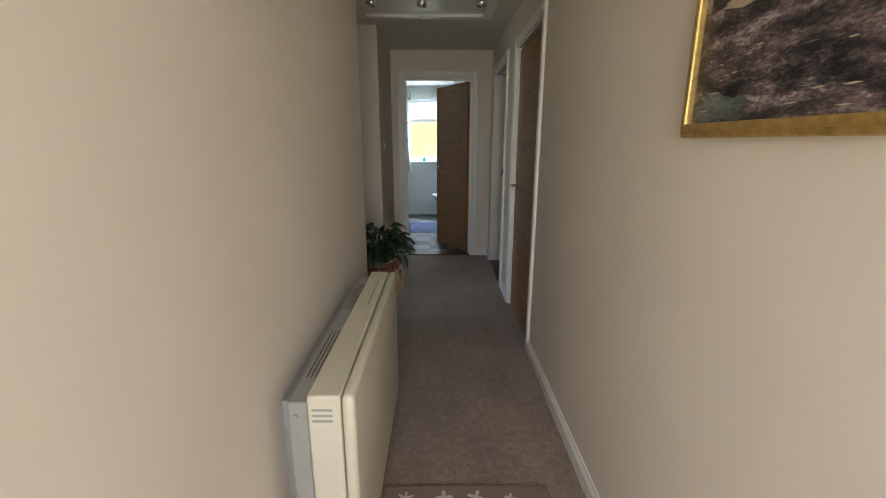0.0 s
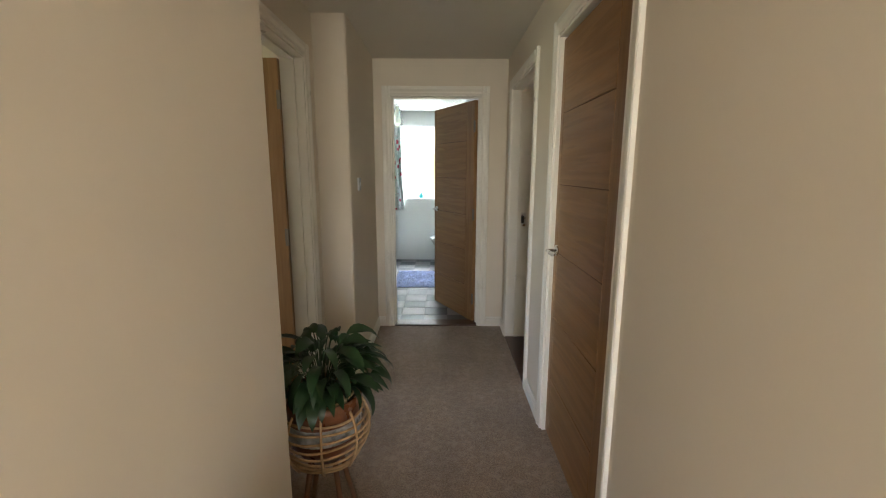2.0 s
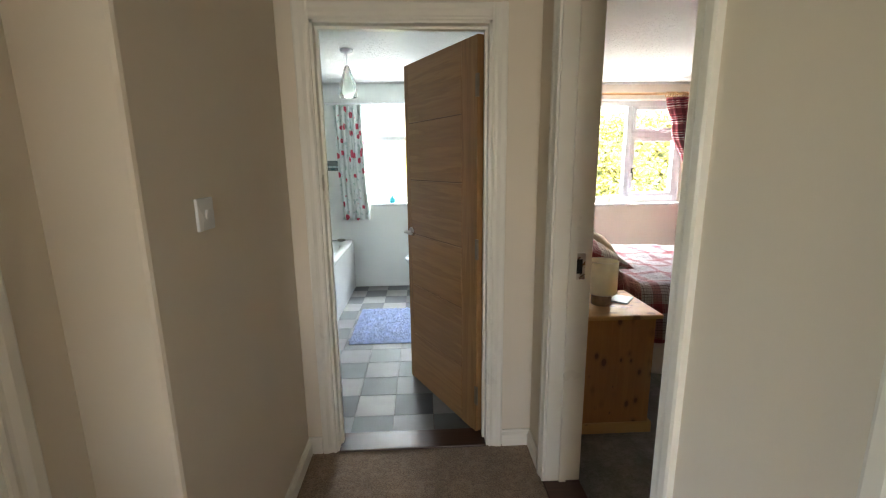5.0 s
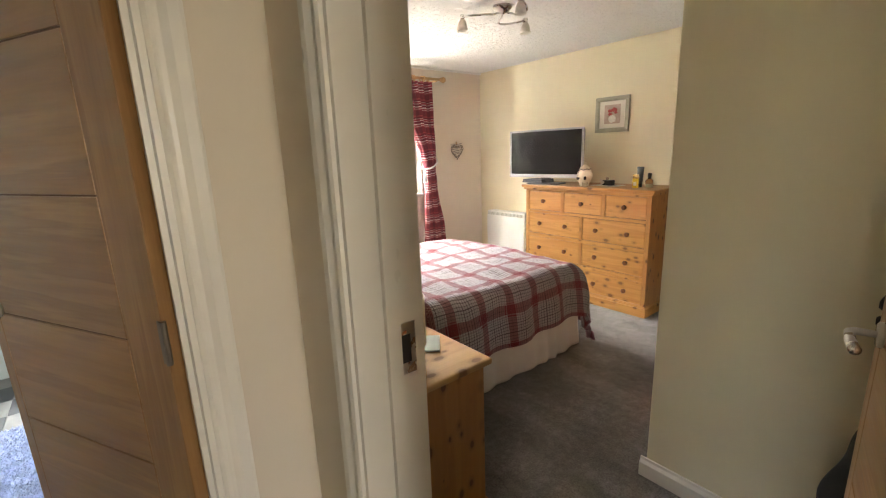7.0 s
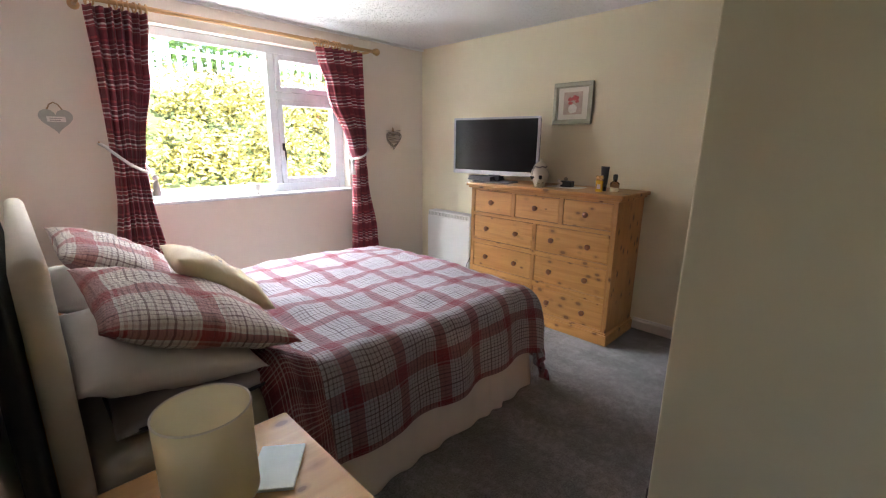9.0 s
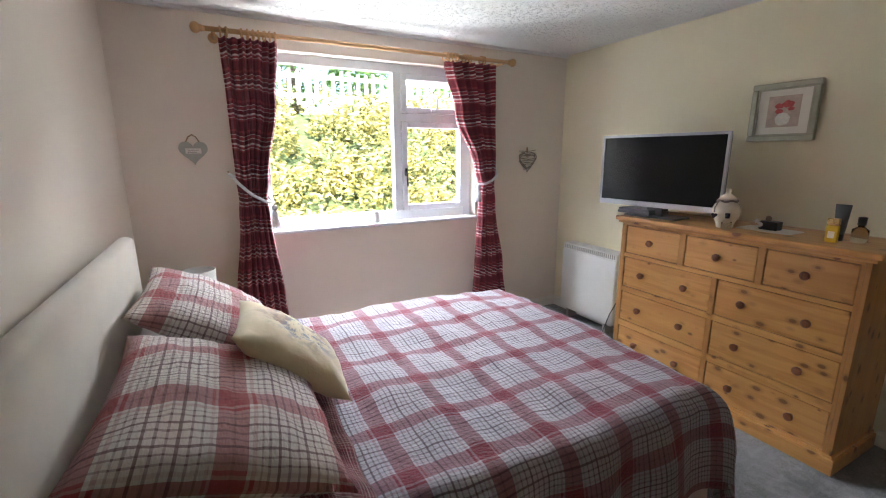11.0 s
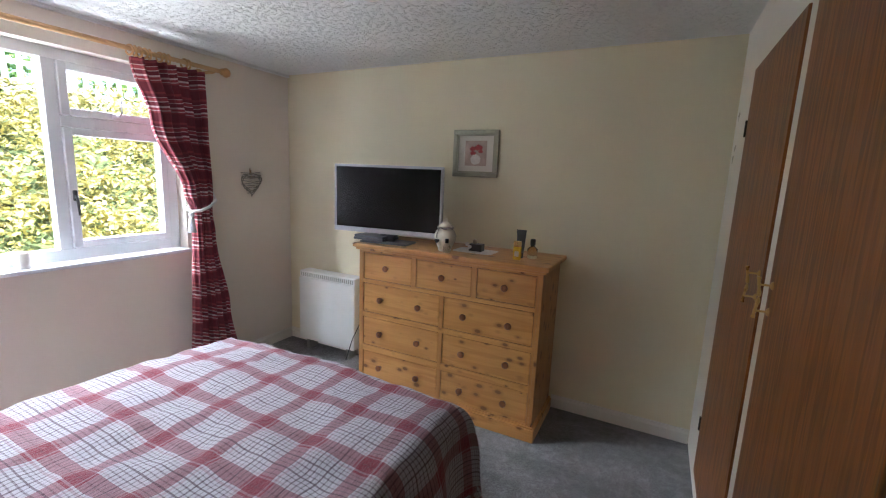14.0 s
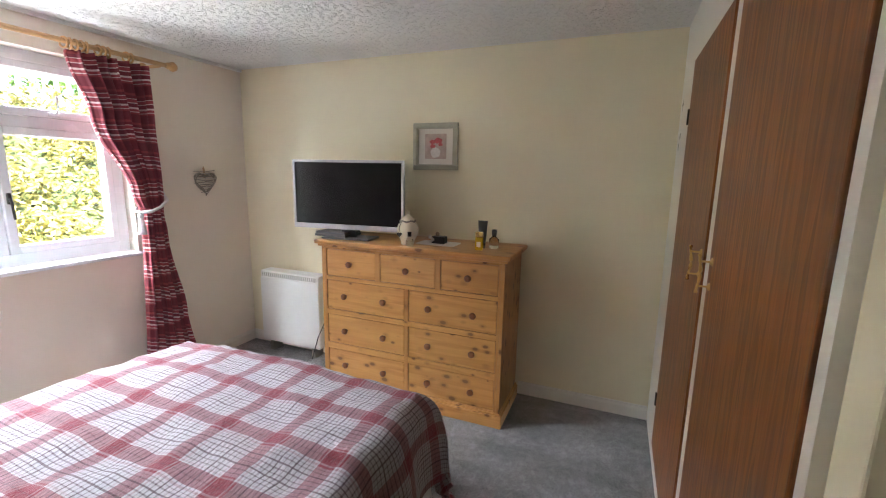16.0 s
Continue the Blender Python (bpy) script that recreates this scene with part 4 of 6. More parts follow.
def chest():
    X0, X1, Y0, Y1 = 3.775, 4.205, 5.592, 6.828
    root = thing("chest_of_drawers", pose(0, 0, 0), "waxed knotty pine chest of nine drawers with dark knobs", "chest of drawers")
    part("top", merge(block(X0 - 0.035, X1 + 0.012, Y0 - 0.035, Y1 + 0.035, 1.008, 1.036, bev=0.008), block(X0 - 0.018, X1, Y0 - 0.018, Y1 + 0.018, 0.992, 1.008, bev=0.004)), M_PINE, root, "pine top board")
    for y in (Y0, Y1 - 0.02):
        part("side_panel", block(X0, X1, y, y + 0.02, 0.07, 0.992, bev=0.002), M_PINEZ, root)
    part("back_panel", block(X1 - 0.012, X1 - 0.002, Y0 + 0.02, Y1 - 0.02, 0.07, 0.992), M_PINEZ, root)
    part("plinth", merge(block(X0 - 0.018, X1, Y0 - 0.018, Y1 + 0.018, 0.0, 0.075, bev=0.004), block(X0 - 0.009, X1, Y0 - 0.009, Y1 + 0.009, 0.075, 0.088, bev=0.004)), M_PINE, root, "pine plinth")
    fr = X0 + 0.022
    for z0, z1 in ((0.977, 0.992), (0.77, 0.795), (0.533, 0.567), (0.29, 0.332), (0.07, 0.094)):
        part("rail", block(X0, fr, Y0 + 0.02, Y1 - 0.02, z0, z1, bev=0.0015), M_PINE, root)
    part("stile", block(X0 - 0.0005, fr, Y1 - 0.034, Y1 - 0.0199, 0.094, 0.977), M_PINEZ, root)
    part("stile", block(X0 - 0.0005, fr, Y0 + 0.0199, Y0 + 0.034, 0.094, 0.977), M_PINEZ, root)
    part("stile", block(X0, fr, 6.190, 6.216, 0.094, 0.77), M_PINEZ, root)
    for y in (6.386, 5.976):
        part("stile", block(X0, fr, y + 0.004, y + 0.036, 0.795, 0.977), M_PINEZ, root)
    part("carcase", block(fr, X1 - 0.012, Y0 + 0.02, Y1 - 0.02, 0.094, 0.985), M_GROOVE, root, "dark inside of the carcase")
    L, Mi, R = Y1 - 0.034, 6.203, Y0 + 0.034
    fronts = [(6.422, L, 0.795, 0.977, 1), (6.012, 6.39, 0.795, 0.977, 1), (R, 5.98, 0.795, 0.977, 1)]
    for z0, z1 in ((0.567, 0.77), (0.332, 0.533), (0.094, 0.29)):
        fronts += [(6.216, L, z0, z1, 2), (R, 6.190, z0, z1, 2)]
    for a, b, z0, z1, k in fronts:
        g = 0.004
        d = part("drawer", block(X0 + 0.004, fr + 0.004, a + g, b - g, z0 + g, z1 - g, bev=0.003), M_PINE, root, "knotty pine drawer front")
        for y in ([(a + b) / 2] if k == 1 else [a + (b - a) * 0.25, a + (b - a) * 0.75]):
            knob(d, pose(X0 + 0.004, y, (z0 + z1) / 2, 0, -90))


chest()


# ---- bedside ----
def nightstand(m, h, label):
    root = thing("nightstand", m, label, "nightstand")
    part("top", block(-0.005, 0.50, -0.005, 0.425, h - 0.024, h, bev=0.007), M_PINEX, root, "pale pine top")
    part("body", block(0.01, 0.47, 0.01, 0.41, 0.06, h - 0.024, bev=0.003), M_PINEZ, root)
    part("plinth", block(0.0, 0.49, 0.0, 0.42, 0, 0.06, bev=0.005), M_PINEX, root, "pine plinth")
    for z0, z1 in ((0.09, (h - 0.04) / 2), ((h - 0.04) / 2 + 0.015, h - 0.05)):
        d = part("drawer", block(0.468, 0.478, 0.04, 0.38, z0, z1, bev=0.003), M_PINE, root)
        knob(d, pose(0.478, 0.21, (z0 + z1) / 2, 0, 90))
    return root


nightstand(pose(0.985, 5.045, 0), 0.658, "pine nightstand with a knotty side beside the bed")
nightstand(pose(0.985, 7.26, 0), 0.60, "pine nightstand on the window side of the bed")
M_SHADE = mat("cream_lampshade_fabric", (0.86, 0.82, 0.70), 0.8, 0.02, 5, 260, 0.2)
for m in (M_SHADE,):
    t = m.node_tree
    b = t.nodes["Principled BSDF"]
    tr = t.nodes.new("ShaderNodeBsdfTranslucent")
    tr.inputs["Color"].default_value = (0.90, 0.84, 0.66, 1)
    mx = t.nodes.new("ShaderNodeMixShader")
    mx.inputs[0].default_value = 0.5
    t.links.new(b.outputs[0], mx.inputs[1])
    t.links.new(tr.outputs[0], mx.inputs[2])
    t.links.new(mx.outputs[0], t.nodes["Material Output"].inputs[0])
M_LAMPBASE = mat("bronze_lamp_base", (0.28, 0.22, 0.16), 0.35, 0.2, 30, 100, 0.1, metal=0.7)


def table_lamp(m, shade, label):
    root = thing("table_lamp", m, label, "lamp")
    part("base", lathe(((0, 0), (0.05, 0), (0.052, 0.004), (0.052, 0.076), (0.048, 0.08), (0, 0.08)), 32), M_LAMPBASE, root, "bronze cylinder base", True)
    part("stem", lathe(((0, 0.08), (0.008, 0.08), (0.008, 0.10), (0.016, 0.102), (0.016, 0.135), (0, 0.136)), 16), M_WHITEMETAL, root, "", True)
    part("bulb", lathe(((0, 0.135), (0.010, 0.137), (0.012, 0.148), (0.014, 0.16), (0.01, 0.171), (0, 0.175)), 16), M_WHITEMETAL, root, "unlit white bulb", True)
    sh = part("shade", lathe(((0.076, 0.065), (0.078, 0.065), (0.078, 0.24), (0.076, 0.24), (0.0755, 0.236), (0.0755, 0.07), (0.076, 0.065)), 48), shade, root, "plain drum lampshade", True)
    for z in (0.066, 0.239):
        part("rim", tube([(0.077 * math.cos(a), 0.077 * math.sin(a), z) for a in [2 * math.pi * k / 40 for k in range(40)]], 0.002, 6, True), M_WHITECLOTH, sh)
    part("ring", merge(*[tube(((0.016 * math.cos(a), 0.016 * math.sin(a), 0.125), (0.075 * math.cos(a), 0.075 * math.sin(a), 0.10)), 0.0015, 5) for a in (0, 2.1, 4.2)]), M_STEEL, sh)


table_lamp(pose(1.242, 5.235, 0.658), M_SHADE, "bedside lamp with a cream drum shade and bronze base")
table_lamp(pose(1.30, 7.43, 0.60), M_WHITECLOTH, "bedside lamp with a white drum shade")


HANDLE_Z = 1.2


def wardrobe_door(x0, x1, hinge_left, label):
    root = thing("wardrobe_door", pose(0, CLO_Y, 0), label, "wardrobe door", "wardrobe doors")
    part("leaf", block(x0 + 0.003, x1 - 0.003, -0.028, 0.004, 0.10, 1.995, bev=0.003), M_SAPELE, root, "red-brown sapele leaf")
    hx = x0 + 0.045 if hinge_left else x1 - 0.045
    zc = HANDLE_Z
    pts = [(hx, 0.034 + 0.003 * math.cos(q * math.pi * 2), zc + 0.058 * (1 - 2 * q)) for q in [i / 24 for i in range(25)]]
    hg = part("handle", tube(pts, lambda q: 0.0032 + 0.0028 * abs(math.sin(q * math.pi * 4)) * (1 - abs(2 * q - 1)) + (0.002 if abs(2 * q - 1) > 0.85 else 0), 10), M_BRASS, root, "turned brass pull handle", True)
    for z in (zc - 0.037, zc + 0.037):
        part("backplate", merge(move(lathe(((0, 0), (0.012, 0), (0.009, 0.004), (0.003, 0.007), (0.003, 0.032), (0, 0.032)), 14), pose(hx, 0.004, z, -90))), M_BRASS, hg, "brass post on a round plate", True)
    ox = x1 - 0.003 if hinge_left else x0 + 0.003
    for z in (0.35, 1.75):
        part("hinge", block(ox - 0.006, ox + 0.008, 0.003, 0.011, z - 0.035, z + 0.035, bev=0.002), M_DARK, root, "dark butt hinge")
    return root


wardrobe_door(*D1, True, "red-brown wooden wardrobe door with a brass handle")
wardrobe_door(*D2, False, "red-brown wooden wardrobe door with a brass handle")

# ---- garden outside ----
M_SOIL = mat("dark_soil", (0.07, 0.055, 0.035), 0.95, 0.3, 4, 60, 0.6, 0.02)
M_GRASSG = mat("rough_grass_ground", (0.09, 0.12, 0.04), 0.95, 0.3, 2, 40, 0.6, 0.02)
M_FENCE = mat("white_fence_paint", (0.78, 0.77, 0.74), 0.6, 0.06, 5, 60, 0.2)
M_BARK = mat("grey_brown_bark", (0.12, 0.09, 0.06), 0.9, 0.3, 8, 40, 0.8, 0.02)


def leafmat(name, dark, light):
    m, t, b = nodes(name)
    g = t.nodes.new("ShaderNodeNewGeometry")
    t.links.new(mixc(t, g.outputs["Random Per Island"], dark, light), b.inputs["Base Color"])
    b.inputs["Roughness"].default_value = 0.45
    b.inputs["Subsurface Weight"].default_value = 0.0
    return m


M_LEAFY = leafmat("yellow_green_shrub_leaf", (0.05, 0.065, 0.015), (0.68, 0.58, 0.18))
M_LEAFG = leafmat("green_tree_leaf", (0.04, 0.12, 0.02), (0.22, 0.36, 0.08))


def bank_z(x, y):
    if y < 9.1:
        return -0.15
    return -0.15 + min(1.0, (y - 9.1) / 4.6) * 2.35 + 0.06 * noise.noise((x * 0.6, y * 0.6, 0))


def ground():
    def f(u, v):
        x, y = -60 + 120 * u, 8.2 + (v ** 3) * 130
        return (x, y, bank_z(x, y) if y < 14 else bank_z(x, 13.9) + (y - 14) * 0.06)
    structure("ground_bank", grid(120, 110, f), M_GRASSG, "grassy bank rising behind the house", True)
    structure("ground", block(-60, 60, -60, 8.2, -0.4, -0.15), M_GRASSG, "plain ground round the house")


ground()


def leaf_cloud(name, centres, count, size, material, seed):
    """Folded leaves scattered over the outside of many clumps, in one mesh."""
    rnd = random.Random(seed)
    verts, faces = [], []
    for _ in range(count):
        (cx, cy, cz), (rx, ry, rz) = rnd.choice(centres)
        a, b = rnd.uniform(0, 2 * math.pi), math.asin(rnd.uniform(-0.6, 1))
        k = rnd.uniform(0.72, 1.08)
        p = Vector((cx + rx * k * math.cos(a) * math.cos(b), cy + ry * k * math.sin(a) * math.cos(b), cz + rz * k * math.sin(b)))
        q = Euler((rnd.uniform(-1.1, 1.1), rnd.uniform(-1.1, 1.1), rnd.uniform(0, 6.28))).to_matrix()
        s = size * rnd.uniform(0.6, 1.35)
        n = len(verts)
        for c in ((0, -1.0, 0), (0.42, 0, 0.16), (0, 1.0, 0), (-0.42, 0, 0.16), (0, 0.05, 0)):
            verts.append(p + q @ (Vector(c) * s))
        faces += [(n, n + 1, n + 4), (n + 1, n + 2, n + 4), (n + 4, n + 2, n + 3), (n, n + 4, n + 3)]
    me = bpy.data.meshes.new(name)
    me.from_pydata(verts, [], faces)
    me.materials.append(material)
    return new(name, me)


rnd = random.Random(5)
cl = []
for i in range(330):
    x, y = rnd.uniform(-5, 10), rnd.uniform(9.8, 13.9)
    r = rnd.uniform(0.28, 0.5)
    cl.append(((x, y, bank_z(x, y) + r * 0.5), (r, r, r * 0.8)))
tagged(leaf_cloud("shrubs", cl, 80000, 0.046, M_LEAFY, 11), "dense sunlit yellow-green shrubs covering the bank", "shrubs", kind="stuff")


def picket_fence():
    root = thing("picket_fence", pose(0, 14.0, 0), "white painted picket fence on top of the bank", "fence")
    z0 = 2.42
    for z in (z0 + 0.12, z0 + 0.48):
        part("rail", block(-5, 11, 0.02, 0.06, z, z + 0.07), M_FENCE, root)
    x, i = -5.0, 0
    bmp = block(-0.045, 0.045, -0.01, 0.012, 0, 0.62)
    for v in bmp.verts:
        if v.co.z > 0.5:
            v.co.x *= 0.55
    me = bpy.data.meshes.new("picket")
    bmp.to_mesh(me)
    bmp.free()
    me.materials.append(M_FENCE)
    while x < 11:
        ob = new("picket", me)
        ob.parent = root
        ob.matrix_local = pose(x, 0, z0 + 0.02 * math.sin(i * 1.7), 0, 1.2 * math.sin(i * 2.1), 0)
        x += 0.17
        i += 1
    for x in (-3.1, -1.0, 1.1, 3.2, 5.3, 7.4, 9.5):
        part("post", block(x - 0.06, x + 0.06, 0.06, 0.17, z0 - 0.3, z0 + 0.72, bev=0.01), M_FENCE, root)


picket_fence()


def tree(x, y, h, seed):
    rn = random.Random(seed)
    root = thing("tree", pose(x, y, 2.3 + (y - 14) * 0.06), "leafy green garden tree behind the fence", "tree")
    pts = [(0.12 * math.sin(k * 1.3 + seed), 0.1 * math.cos(k + seed), h * 0.75 * k / 6) for k in range(7)]
    part("trunk", tube(pts, lambda q: 0.16 * (1 - 0.75 * q), 10), M_BARK, root, "", True)
    cs = []
    for i in range(9):
        a = i * 2.4
        top = Vector((math.cos(a) * h * 0.26 * rn.uniform(0.6, 1.1), math.sin(a) * h * 0.26 * rn.uniform(0.6, 1.1), h * rn.uniform(0.45, 0.95)))
        st = Vector(pts[2 + i % 4])
        part("limb", tube((st, (st + top) / 2 + Vector((0, 0, 0.15)), top), lambda q: 0.05 * (1 - 0.8 * q), 6), M_BARK, root, "", True)
        for _ in range(4):
            r = rn.uniform(0.3, 0.6)
            c = top + Vector((rn.uniform(-0.6, 0.6), rn.uniform(-0.6, 0.6), rn.uniform(-0.5, 0.4)))
            cs.append((tuple(c), (r, r, r * 0.8)))
    cr = leaf_cloud("crown", cs, 5200, 0.06, M_LEAFG, seed)
    cr.parent = root


for k, (x, y, h) in enumerate(((-1.2, 16.5, 5.2), (1.2, 18, 5.8), (3.4, 16.8, 4.6), (5.6, 17.5, 5.4), (8.4, 17, 5.0), (-4, 18, 5.5))):
    tree(x, y, h, 20 + k)


cl = []
for i in range(150):
    x, y = rnd.uniform(-9, 14), rnd.uniform(15.2, 18.5)
    r = rnd.uniform(0.45, 0.85)
    cl.append(((x, y, rnd.uniform(2.4, 5.2)), (r, r, r * 0.8)))
tagged(leaf_cloud("hedge_foliage", cl, 42000, 0.07, M_LEAFG, 31), "tall green hedge foliage behind the fence", "hedge", kind="stuff")


# ---- hall things ----
def storage_heater():
    root = thing("storage_heater", pose(HX0, 0.975, 0), "cream storage heater with a grey back against the wall", "heater")
    L, H = 1.065, 0.705
    part("back_body", block(0.045, 0.096, 0.0, L - 0.03, 0.06, H - 0.018, bev=0.006), M_HEATERB, root, "grey metal back")
    part("body", block(0.096, 0.181, 0.0, L, 0.05, H, bev=0.007), M_HEATER, root, "cream enamel casing")
    part("front_panel", block(0.1825, 0.217, 0.0, L, 0.05, H, bev=0.016, seg=4), M_HEATER, root, "cream enamel front", True)
    part("lid_seam", block(0.150, 0.152, 0.62, 0.96, H + 0.0002, H + 0.0011), M_GROOVE, root, "thin seam")
    for z in (0.63, 0.646, 0.662):
        part("vent_slot", block(0.108, 0.160, -0.0012, 0.001, z, z + 0.006), M_HEATERB, root, "small vent slot")
    part("wall_bracket", block(0.001, 0.045, 0.08, L - 0.08, 0.1, 0.64), M_HEATERB, root)
    for x in (0.060, 0.072, 0.084):
        for y in (0.12, 0.62):
            part("grille_slot", block(x, x + 0.003, y, y + 0.30, H - 0.0178, H - 0.017), M_GROOVE, root)
    for y in (0.08, L - 0.12):
        part("foot", block(0.05, 0.18, y, y + 0.04, 0, 0.05, bev=0.003), M_HEATERB, root)
    part("screw", move(lathe(((0, 0), (0.005, 0), (0.004, 0.002), (0, 0.002)), 10), pose(0.066, 0.0, 0.65, 90)), M_STEEL, root, "small steel screw")


storage_heater()

M_TERRA = mat("brown_glazed_pot", (0.20, 0.075, 0.035), 0.3, 0.25, 12, 60, 0.1)
M_POTBLUE = mat("pale_blue_pot_glaze", (0.42, 0.44, 0.46), 0.3, 0.35, 30, 60, 0.1)
M_CANE = mat("pale_cane", (0.52, 0.34, 0.18), 0.55, 0.2, 30, 200, 0.2)
M_CANED = mat("dark_cane", (0.16, 0.07, 0.03), 0.5, 0.2, 30, 200, 0.2)
M_PLANTLEAF = leafmat("dark_green_houseplant_leaf", (0.006, 0.020, 0.006), (0.024, 0.066, 0.016))


def lily_leaf(base, az, reach, rise, length, width, droop, twist):
    """A thin stalk that arches out, and a pointed blade with a creased middle and wavy edges."""
    bm = bmesh.new()
    d = Vector((math.cos(az), math.sin(az), 0))
    side = (Vector((-math.sin(az), math.cos(az), 0)) + Vector((0, 0, twist))).normalized()
    up = Vector((0, 0, 1))
    rows = []
    p = Vector(base)
    for i in range(5):
        k = i / 4
        q = p + d * reach * k ** 1.3 + up * rise * (1 - (1 - k) ** 1.6)
        rows.append((bm.verts.new(q - side * 0.0025), bm.verts.new(q), bm.verts.new(q + side * 0.0025)))
    q, e, n = p + d * reach + up * rise, 0.5, 8
    for i in range(1, n + 1):
        k = i / n
        e -= droop / n
        q = q + (d * math.cos(e) + up * math.sin(e)) * (length / n)
        w = width * math.sin(math.pi * min(1, 0.06 + 0.94 * k) ** 0.8) ** 0.85 + 0.0008
        wave = 0.12 * w * math.sin(11 * k + az * 3)
        rows.append((bm.verts.new(q - side * w + up * (0.35 * w + wave)), bm.verts.new(q), bm.verts.new(q + side * w + up * (0.35 * w - wave))))
    for a, b in zip(rows, rows[1:]):
        bm.faces.new((a[0], a[1], b[1], b[0]))
        bm.faces.new((a[1], a[2], b[2], b[1]))
    return bm


def plant():
    px, py = -0.185, 2.80
    root = thing("plant_stand", pose(px, py, 0), "woven cane plant stand on splayed legs", "plant stand")
    for k in range(4):
        a = math.pi / 4 + k * math.pi / 2
        part("leg", tube([(math.cos(a) * r, math.sin(a) * r, z) for r, z in ((0.13, 0.0), (0.09, 0.15), (0.06, 0.31))], 0.011, 8), M_CANED, root, "dark cane leg", True)
    for i, z in enumerate([0.30 + 0.028 * k for k in range(10)]):
        r = 0.165 * math.sin(math.pi * (0.22 + 0.62 * (z - 0.30) / 0.27)) ** 0.7
        part("hoop", tube([(r * math.cos(a), r * math.sin(a), z + 0.004 * math.sin(3 * a + i)) for a in [2 * math.pi * k / 30 for k in range(30)]], 0.0048, 6, True), M_CANE, root, "", True)
    for k in range(8):
        a = k * math.pi / 4 + 0.2
        part("rib", tube([((0.168 * math.sin(math.pi * (0.22 + 0.62 * t)) ** 0.7 + 0.004) * math.cos(a), (0.168 * math.sin(math.pi * (0.22 + 0.62 * t)) ** 0.7 + 0.004) * math.sin(a), 0.295 + 0.275 * t) for t in [i / 8 for i in range(9)]], 0.005, 6), M_CANE, root, "", True)
    pot = thing("potted_plant", pose(px, py, 0.31), "peace lily in a brown and blue glazed pot", "plant")
    part("pot", lathe(((0.0, 0.0), (0.085, 0.0), (0.125, 0.06), (0.138, 0.13), (0.138, 0.20), (0.146, 0.22), (0.146, 0.25), (0.136, 0.25), (0.13, 0.22), (0.0, 0.215)), 36), M_TERRA, pot, "brown glazed pot", True)
    part("pot_band", lathe(((0.1385, 0.10), (0.1405, 0.11), (0.1405, 0.155), (0.1385, 0.165)), 36), M_POTBLUE, pot, "pale blue glazed band", True)
    part("soil", lathe(((0.0, 0.222), (0.128, 0.222), (0.12, 0.226), (0, 0.23)), 24), M_SOIL, pot)
    rn = random.Random(8)
    for k in range(135):
        az = k * 2.399 + rn.uniform(-0.3, 0.3)
        f = k / 135
        b = (0.06 * math.cos(az) * rn.random(), 0.06 * math.sin(az) * rn.random(), 0.225)
        reach = rn.uniform(0.02, 0.07) + 0.10 * f * rn.uniform(0.7, 1.1)
        rise = rn.uniform(0.10, 0.225) * (1.05 - 0.75 * f) + 0.02
        part("leaf", lily_leaf(b, az, reach, rise, rn.uniform(0.10, 0.165), rn.uniform(0.016, 0.026), rn.uniform(0.5, 2.0) + 0.4 * f, rn.uniform(-0.6, 0.6)), M_PLANTLEAF, pot, "", True)


plant()


def painting_mat(name, stops, scale, tone):
    """Dabs of oil paint, with a paler pool low down and darker trees."""
    m, t, b = nodes(name)
    v = coords(t, "Object", (1, 0.45, 1.25))
    n1, n2 = noisetex(t, v, scale, 6, 0.65), noisetex(t, v, scale * 7, 4, 0.7)
    rp = t.nodes.new("ShaderNodeValToRGB")
    while len(rp.color_ramp.elements) < len(stops):
        rp.color_ramp.elements.new(0.5)
    for e, (p, c) in zip(rp.color_ramp.elements, stops):
        e.position, e.color = p, (*c, 1)
    t.links.new(mathn(t, "ADD", mathn(t, "MULTIPLY", n1, 0.65), mathn(t, "MULTIPLY", n2, 0.35)), rp.inputs[0])
    t.links.new(rp.outputs[0], b.inputs["Base Color"])
    b.inputs["Roughness"].default_value = tone
    bump(t, b, n2, 0.4, 0.003)
    return m


M_GOLD = mat("gilt_frame", (0.50, 0.33, 0.10), 0.4, 0.25, 30, 120, 0.4, 0.003, metal=0.6)
M_OIL = painting_mat("dark_woodland_oil_paint", ((0.42, (0.010, 0.010, 0.012)), (0.48, (0.05, 0.04, 0.04)), (0.53, (0.12, 0.08, 0.075)), (0.58, (0.22, 0.17, 0.17)), (0.63, (0.42, 0.38, 0.33))), 26, 0.4)
M_POND = painting_mat("pale_green_pond_paint", ((0.38, (0.03, 0.03, 0.03)), (0.47, (0.10, 0.11, 0.10)), (0.62, (0.20, 0.23, 0.20))), 20, 0.4)
M_TRUNK = painting_mat("brown_trunk_paint", ((0.4, (0.02, 0.014, 0.01)), (0.6, (0.09, 0.06, 0.045))), 14, 0.4)
M_PATHP = painting_mat("pale_sunlit_path_paint", ((0.35, (0.30, 0.24, 0.14)), (0.65, (0.62, 0.52, 0.33))), 14, 0.4)


def blob(pts, depth):
    """A flat patch of paint: a closed outline, in the y-z plane, raised by depth towards -x."""
    bm = bmesh.new()
    vs = [bm.verts.new((-depth, y, z)) for y, z in pts]
    bm.faces.new(vs)
    bmesh.ops.triangulate(bm, faces=bm.faces)
    return bm


